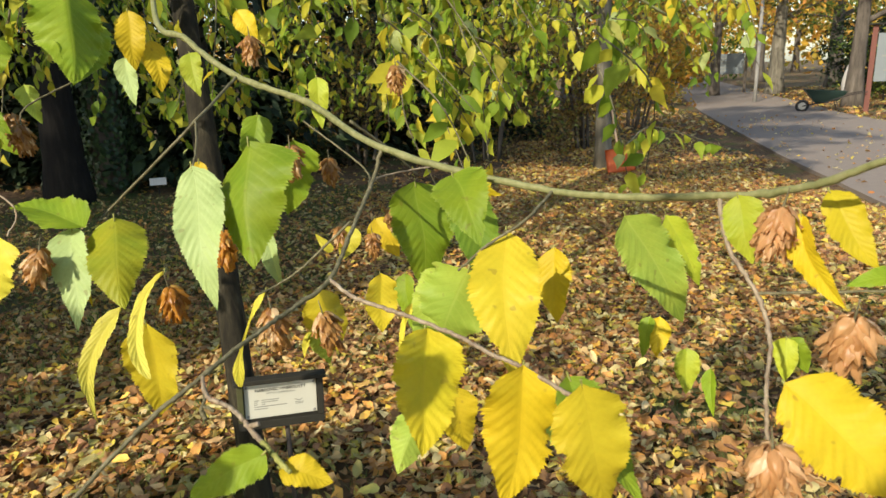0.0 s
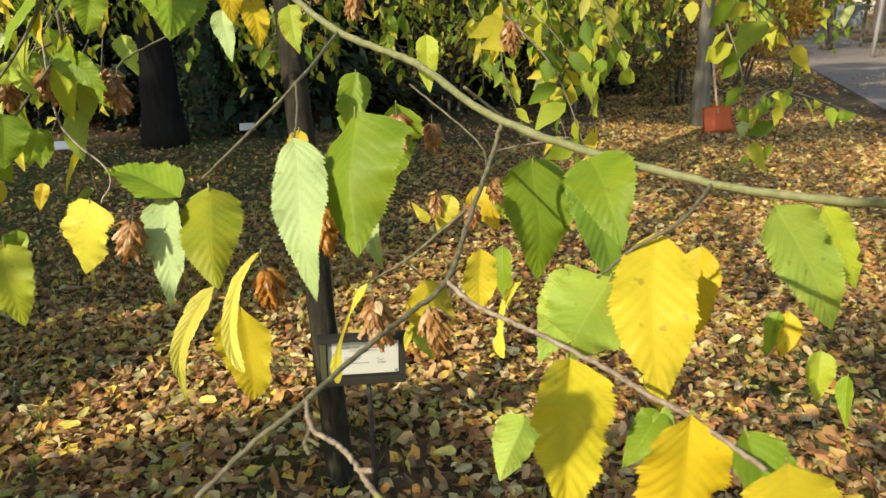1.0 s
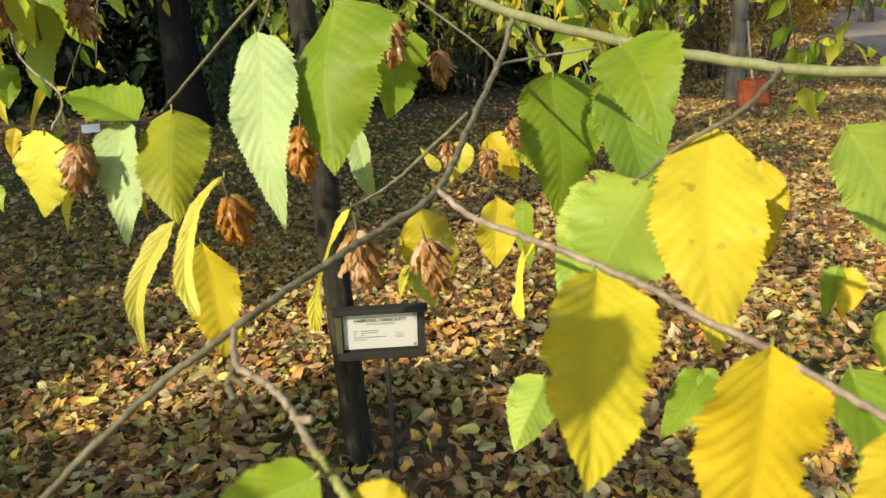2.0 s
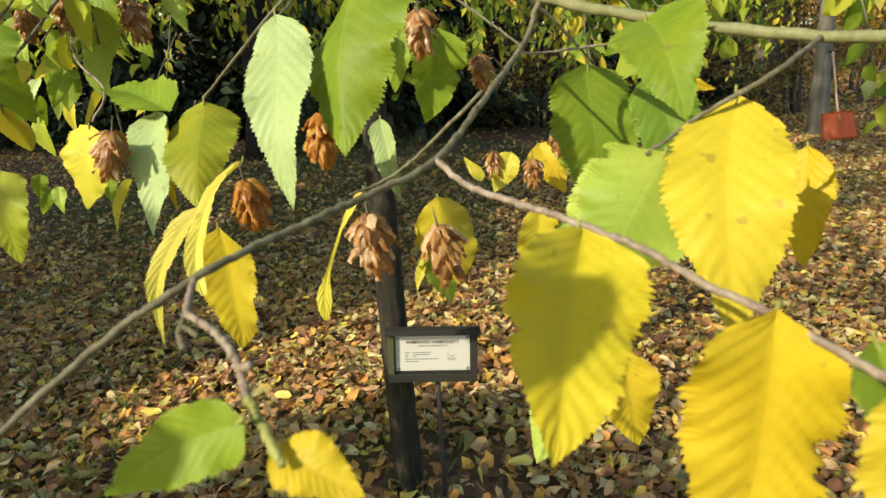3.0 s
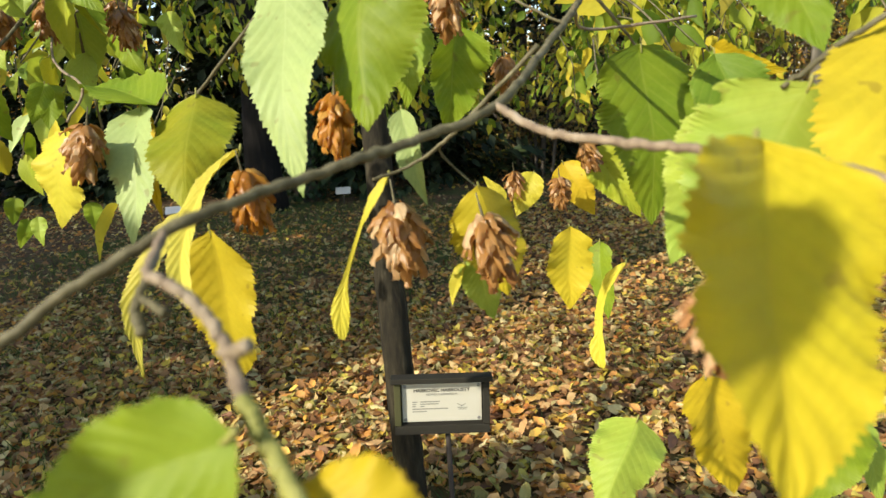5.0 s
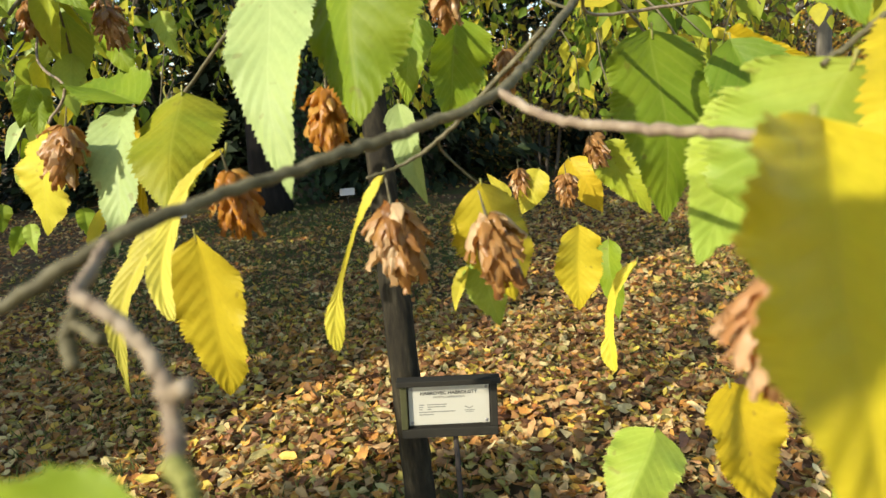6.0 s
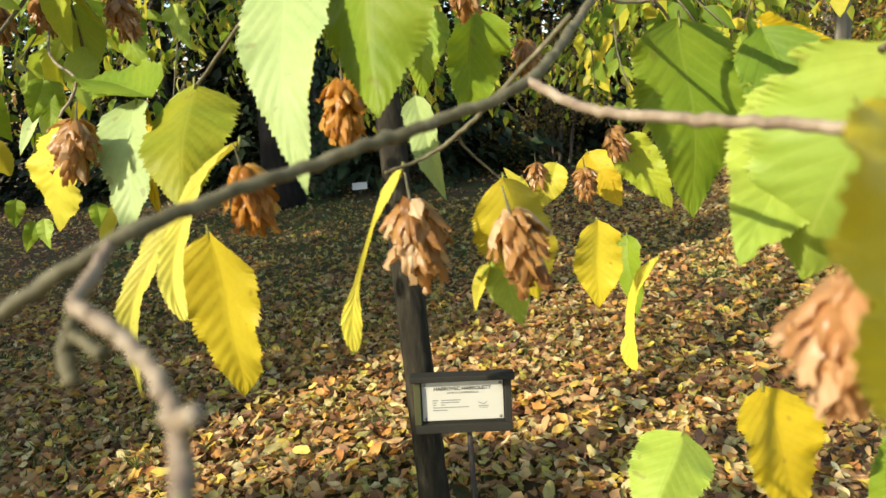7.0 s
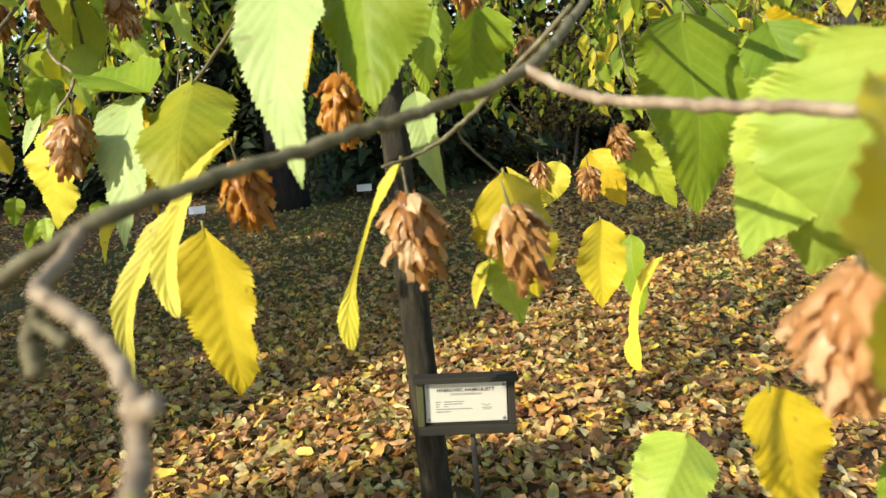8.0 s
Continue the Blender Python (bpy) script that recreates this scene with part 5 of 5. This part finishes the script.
ivy_trunk(-5.15, 9.9)
# bark colour holds the shade; crown thickened to keep sky light off the ground
broad_tree(-5.25, 8.9, 9.0, 0.25, 4.2, GREEN_CROWN, SHADE_BLACK_BARK, 30000, 0.26, 31, "tree at the lawn's shaded back, its bark blackened for shade", 0.5)
broad_tree(-3.9, 12.6, 8.0, 0.10, 2.0, GREEN_CROWN, GREY_BARK, 3500, 0.12, 32, "thin tree among the evergreens", 0.45)
for i, (x, y, w, d, h, pal, n, s, words) in enumerate((
    (0.6, 12.0, 1.7, 1.0, 3.6, BROWN_SHRUB, 9000, 0.08, "brown half-bare shrub behind the lawn"),
    (-1.7, 12.2, 1.5, 0.9, 3.2, BROWN_SHRUB, 7000, 0.08, "brown half-bare shrub behind the lawn"),
    (2.8, 13.4, 1.5, 1.2, 3.8, BROWN_SHRUB, 8000, 0.085, "brown half-bare shrub behind the lawn"),
    (1.2, 16.0, 2.2, 1.4, 3.6, GREEN_CROWN, 5200, 0.13, "tall dense green shrub"),
    (4.6, 17.5, 1.6, 1.4, 3.0, GOLD_CROWN, 4000, 0.12, "dense orange-leaved autumn shrub"),
    (7.2, 27.0, 2.4, 1.8, 4.6, GOLD_CROWN, 9000, 0.13, "tall golden autumn shrub beside the park road"),
    (16.5, 25.5, 2.6, 1.6, 2.6, GREEN_CROWN, 7000, 0.14, "broad green shrub behind the information board"),
    (19.5, 31.0, 3.0, 2.0, 3.4, DARK_CROWN, 7000, 0.2, "dark green shrub behind the road"),
    (14.0, 46.0, 4.0, 2.0, 5.0, GOLD_CROWN, 8000, 0.3, "golden autumn shrub far along the road"),
    (21.0, 62.0, 5.0, 2.0, 6.0, GREEN_CROWN, 8000, 0.4, "green shrub far along the road"),
    (-7.9, 12.6, 0.9, 0.5, 0.9, RED_SHRUB, 800, 0.08, "low red-leaved shrub in shade"),
    (-9.4, 11.6, 1.4, 1.0, 1.6, DARK_CROWN, 3000, 0.12, "dark evergreen shrub in shade"),
    (-4.0, 13.2, 1.6, 0.9, 1.7, DARK_CROWN, 3200, 0.12, "dark evergreen shrub in shade"),
)):
    shrub(x, y, w, d, h, pal, n, s, 80 + i, words)
broad_tree(2.45, 10.6, 8.5, 0.115, 2.8, GOLD_CROWN, PALE_BARK, 6500, 0.12, 41, "pale-barked tree with a shovel leaning on it", 0.42)
for i, (x, y, h, r0, cr, pal, bark, n, s) in enumerate((
    (13.2, 22.5, 10, 0.26, 3.6, GOLD_CROWN, GREY_BARK, 7000, 0.20),
    (15.5, 33.0, 13, 0.34, 4.6, GREEN_CROWN, PALE_BARK, 7000, 0.26),
    (12.6, 33.0, 12, 0.22, 4.2, GOLD_CROWN, GREY_BARK, 7000, 0.26),
    (7.0, 30.0, 13, 0.32, 5.0, GOLD_CROWN, GREY_BARK, 9000, 0.26),
    (4.0, 23.0, 11, 0.28, 4.4, GREEN_CROWN, GREY_BARK, 8000, 0.22),
    (9.5, 44.0, 15, 0.4, 6.0, GOLD_CROWN, GREY_BARK, 9000, 0.34),
    (23.0, 52.0, 15, 0.4, 6.0, GOLD_CROWN, GREY_BARK, 9000, 0.36),
    (18.0, 27.0, 12, 0.3, 4.4, GREEN_CROWN, GREY_BARK, 7000, 0.25),
    (21.0, 38.0, 14, 0.36, 5.4, GREEN_CROWN, GREY_BARK, 8000, 0.3),
    (-1.0, 24.0, 12, 0.3, 4.6, GREEN_CROWN, GREY_BARK, 8000, 0.25),
    (-7.0, 23.0, 13, 0.3, 5.0, GOLD_CROWN, GREY_BARK, 8000, 0.26),
    (-14.0, 20.0, 13, 0.3, 5.0, GREEN_CROWN, GREY_BARK, 8000, 0.26),
    (18.0, 75.0, 17, 0.4, 8.0, GOLD_CROWN, GREY_BARK, 9000, 0.5),
    (42.0, 85.0, 17, 0.4, 8.0, GREEN_CROWN, GREY_BARK, 9000, 0.5),
)):
    broad_tree(x, y, h, r0, cr, pal, bark, round(n * 1.7), s * 0.72, 200 + i, "autumn tree beside the park road" if x > 6 else "autumn tree behind the lawn", 0.28)
# unseen trees added on the sunny side, behind the walk, to shade lawn and road
for x, y, h, cr, n, seed in ((-7.5, -3.2, 6.8, 1.15, 15000, 306), (-9.6, -1.5, 12.0, 2.0, 13000, 307), (-6.6, -3.25, 6.4, 0.8, 11000, 309), (-8.0, -3.1, 8.5, 1.7, 20000, 301), (-11.5, -1.9, 11.0, 2.0, 14000, 302), (-7.0, -1.0, 10.5, 1.7, 5500, 303), (-13.3, -2.0, 11.5, 2.8, 15000, 304), (-16.5, -0.5, 12.0, 3.0, 15000, 305), (-4.7, -1.1, 13.5, 2.2, 14000, 308), (-5.75, -2.8, 21.0, 2.5, 20000, 310)):
    broad_tree(x, y, h, 0.2, cr, GREEN_CROWN, GREY_BARK, n, 0.17, seed, "unseen park tree added on the sunny side to cast shade", 0.66 if cr < 1 else 0.62 if cr in (1.15, 2.2, 2.5) else 0.52)


# ---- far woods ----
def far_woods():
    r = random.Random(500)
    blobs = []
    for k in range(46):
        ang = radians(-75 + 150 * k / 45)
        d = r.uniform(70, 130)
        if 15.5 < math.degrees(ang) < 18.5:
            d = 190
        blobs.append((math.sin(ang) * d, math.cos(ang) * d, r.uniform(3, 7), r.uniform(8, 12), 6, r.uniform(7, 12)))
    c, a, n, ln = cloud_in(r, blobs, 60000, 0.9)
    leaf_cloud("far_woods", c, a, n, ln, 0.7, GOLD_CROWN, None, 0.2, "distant autumn woods behind the park", "woods", 0)


far_woods()


# ---- things by the road ----
def shovel():
    s = empty("snow_shovel", (2.58, 9.95, 0.03), "orange plastic snow shovel leaning on a pale trunk", "shovel", rz=8)
    lean = Matrix.Rotation(radians(-14), 3, "X") @ Matrix.Rotation(radians(-5), 3, "Y")
    bm = bmesh.new()
    cols, rows = 14, 10
    grid = []
    for j in range(rows + 1):
        for i in range(cols + 1):
            u, v = i / cols * 2 - 1, j / rows
            grid.append(bm.verts.new((u * (0.20 + 0.02 * (1 - v)), -0.06 * (1 - u * u) * (0.4 + 0.6 * v) - 0.05 * (1 - v) ** 2 + 0.006 * math.cos(u * 14), v * 0.36)))
    for j in range(rows):
        for i in range(cols):
            k = j * (cols + 1) + i
            bm.faces.new((grid[k], grid[k + 1], grid[k + cols + 2], grid[k + cols + 1]))
    bmesh.ops.solidify(bm, geom=bm.faces[:], thickness=0.006)
    bmesh.ops.rotate(bm, cent=(0, 0, 0), matrix=lean, verts=bm.verts)
    part("blade", bm, ORANGE, s, "ribbed orange blade", True)
    v, f = tube(np.array([(0, -0.045, 0.26), (0, -0.01, 0.5), (0, 0, 1.15)]), [0.017, 0.017, 0.016], 10)
    bm = bmesh.new()
    bm.from_mesh(mesh_of("handle", v, f, HANDLE))
    bmesh.ops.rotate(bm, cent=(0, 0, 0), matrix=lean, verts=bm.verts)
    part("handle", bm, HANDLE, s, "light wooden handle", True)
    bm = box_bm((0.12, 0.025, 0.03), (0, 0, 1.15), 0.008)
    bmesh.ops.rotate(bm, cent=(0, 0, 0), matrix=lean, verts=bm.verts)
    part("grip", bm, RUBBER, s)


def info_board(x, y, w, h, top, rz, post_mat, label, roof=True):
    s = empty("information_board", (x, y, 0), label, "notice board", rz=rz)
    for sx in (-1, 1):
        part("post", box_bm((0.14, 0.14, top + 0.1), (sx * (w / 2 + 0.09), 0, (top + 0.1) / 2 - 0.1), 0.015), post_mat, s)
    part("panel", box_bm((w, 0.04, h), (0, -0.02, top - h / 2 - 0.22), 0.006), BOARD, s, "pale grey printed panel")
    for k in range(5):
        part("text_bar", box_bm((w * (0.3 + 0.08 * (k % 3)), 0.004, 0.05), (-w * 0.2 + 0.1 * (k % 2), -0.044, top - 0.45 - k * h * 0.15)), INK_SOFT, s)
    if roof:
        part("cap", box_bm((w + 0.5, 0.34, 0.05), (0, 0, top + 0.03), 0.01), SIGN_WOOD, s)


def wheelbarrow(x, y, rz):
    s = empty("wheelbarrow", (x, y, 0), "dark green wheelbarrow standing on the grass", "wheelbarrow", rz=rz)
    bm = bmesh.new()
    lo = [bm.verts.new(p) for p in ((-0.28, -0.2, 0.34), (0.30, -0.2, 0.30), (0.30, 0.2, 0.30), (-0.28, 0.2, 0.34))]
    hi = [bm.verts.new(p) for p in ((-0.52, -0.32, 0.62), (0.62, -0.30, 0.70), (0.62, 0.30, 0.70), (-0.52, 0.32, 0.62))]
    bm.faces.new(lo[::-1])
    for i in range(4):
        bm.faces.new((lo[i], lo[(i + 1) % 4], hi[(i + 1) % 4], hi[i]))
    bmesh.ops.solidify(bm, geom=bm.faces[:], thickness=0.012)
    part("tray", bm, BARROW, s, "dark green metal tray")
    for sy in (-1, 1):
        v, f = tube(np.array([(0.62, sy * 0.05, 0.2), (0.0, sy * 0.2, 0.31), (-0.5, sy * 0.27, 0.5), (-1.0, sy * 0.29, 0.6)]), [0.017] * 4, 8)
        ob = new("handle", mesh_of("handle", v, f, RUST))
        ob.parent = s
        v, f = tube(np.array([(-0.25, sy * 0.22, 0.34), (-0.36, sy * 0.24, 0.0)]), [0.015] * 2, 8)
        ob = new("leg", mesh_of("leg", v, f, RUST))
        ob.parent = s
    ringp = np.array([(0.62 + 0.15 * math.cos(q), 0, 0.2 + 0.15 * math.sin(q)) for q in np.linspace(0, 2 * math.pi, 25)])
    v, f = tube(ringp, [0.045] * 25, 8)
    wh = new("wheel", mesh_of("wheel", v, f, RUBBER))
    wh.parent = s
    bm = bmesh.new()
    bmesh.ops.create_cone(bm, cap_ends=True, segments=16, radius1=0.11, radius2=0.11, depth=0.04)
    bmesh.ops.rotate(bm, cent=(0, 0, 0), matrix=Matrix.Rotation(radians(90), 3, "X"), verts=bm.verts)
    bmesh.ops.translate(bm, vec=(0.62, 0, 0.2), verts=bm.verts)
    part("rim", bm, STEEL, wh)


def lamp_pole(x, y):
    s = empty("pole", (x, y, 0), "slim weathered grey pole beside the road", "pole")
    v, f = tube(np.array([(0, 0, -0.1), (0, 0, 1.0), (0, 0, 6.5)]), [0.075, 0.065, 0.05], 12)
    ob = new("shaft", mesh_of("shaft", v, f, POLE_GREY))
    ob.parent = s
    part("cap", box_bm((0.13, 0.13, 0.04), (0, 0, 6.5), 0.01), POLE_GREY, s)


def plant_tag(x, y, rz):
    s = empty("plant_label", (x, y, 0), "small white plant label on a short dark stake", "label", "plant labels on the lawn", rz=rz)
    part("stake", box_bm((0.02, 0.012, 0.22), (0, 0.01, 0.06), 0.002), RUST, s)
    part("card", box_bm((0.23, 0.008, 0.12), (0, 0, 0.18), 0.003, Matrix.Rotation(radians(-35), 3, "X")), TAG_WHITE, s)


shovel()
info_board(13.2, 19.6, 2.0, 1.35, 2.45, -30, RED_WOOD, "park information board on red-brown posts")
info_board(14.2, 35.5, 1.5, 1.0, 2.2, -22, GREY_BARK, "small pale notice board far along the road", False)
wheelbarrow(11.3, 20.6, 160)
lamp_pole(11.8, 26.6)
plant_tag(-4.3, 9.55, 20)
plant_tag(-6.15, 7.95, 25)


def pale_stone(x, y):
    s = empty("standing_stone", (x, y, 0), "pale upright stone by the road", "stone")
    bm = bmesh.new()
    bmesh.ops.create_icosphere(bm, subdivisions=3, radius=0.5)
    bmesh.ops.scale(bm, vec=(0.75, 0.5, 1.6), verts=bm.verts)
    for q in bm.verts:
        q.co *= 1 + 0.12 * noise.noise(q.co * 3)
        q.co.z += 0.7
    part("stone", bm, CONCRETE, s, "", True)


pale_stone(14.3, 24.5)


# ---- single fallen leaves nearest to the walk ----
def single_leaves():
    r = random.Random(77)
    shapes = []
    for k in range(6):
        v, f = [], []
        rows, cols = 8, 4
        for i in range(rows + 1):
            u = i / rows
            w = 0.30 * (u ** 0.5 * (1 - u) ** 0.75) / 0.6
            for j in range(cols + 1):
                q = j / cols * 2 - 1
                v.append((q * w, u - 0.5, (0.25 + 0.2 * (k % 3)) * abs(q) * w * (1 if q > 0 else 0.4) + 0.3 * (k % 4 - 1) * (u - 0.5) ** 2 + 0.045 * math.sin(u * 9 + k) * q))
        for i in range(rows):
            for j in range(cols):
                f.append((i * 5 + j, i * 5 + j + 1, i * 5 + j + 6, i * 5 + j + 5))
        shapes.append(mesh_of("fallen_leaf", v, f, FALLEN))
    made = 0
    while made < 300:
        x, y = r.uniform(-2.3, 1.7), r.uniform(1.35, 3.3)
        if (x + 0.62) ** 2 + (y - 1.92) ** 2 < 0.09:
            continue
        ob = new("fallen_leaf", shapes[made % 6])
        ob.parent = ground
        s = r.uniform(0.06, 0.1)
        ob.matrix_basis = pose(x, y, 0.035 + r.random() * 0.03, r.gauss(0, 20) + (180 if r.random() < 0.3 else 0), r.gauss(0, 16), r.uniform(0, 360)) @ Matrix.Diagonal((s, s, s, 1))
        made += 1


single_leaves()
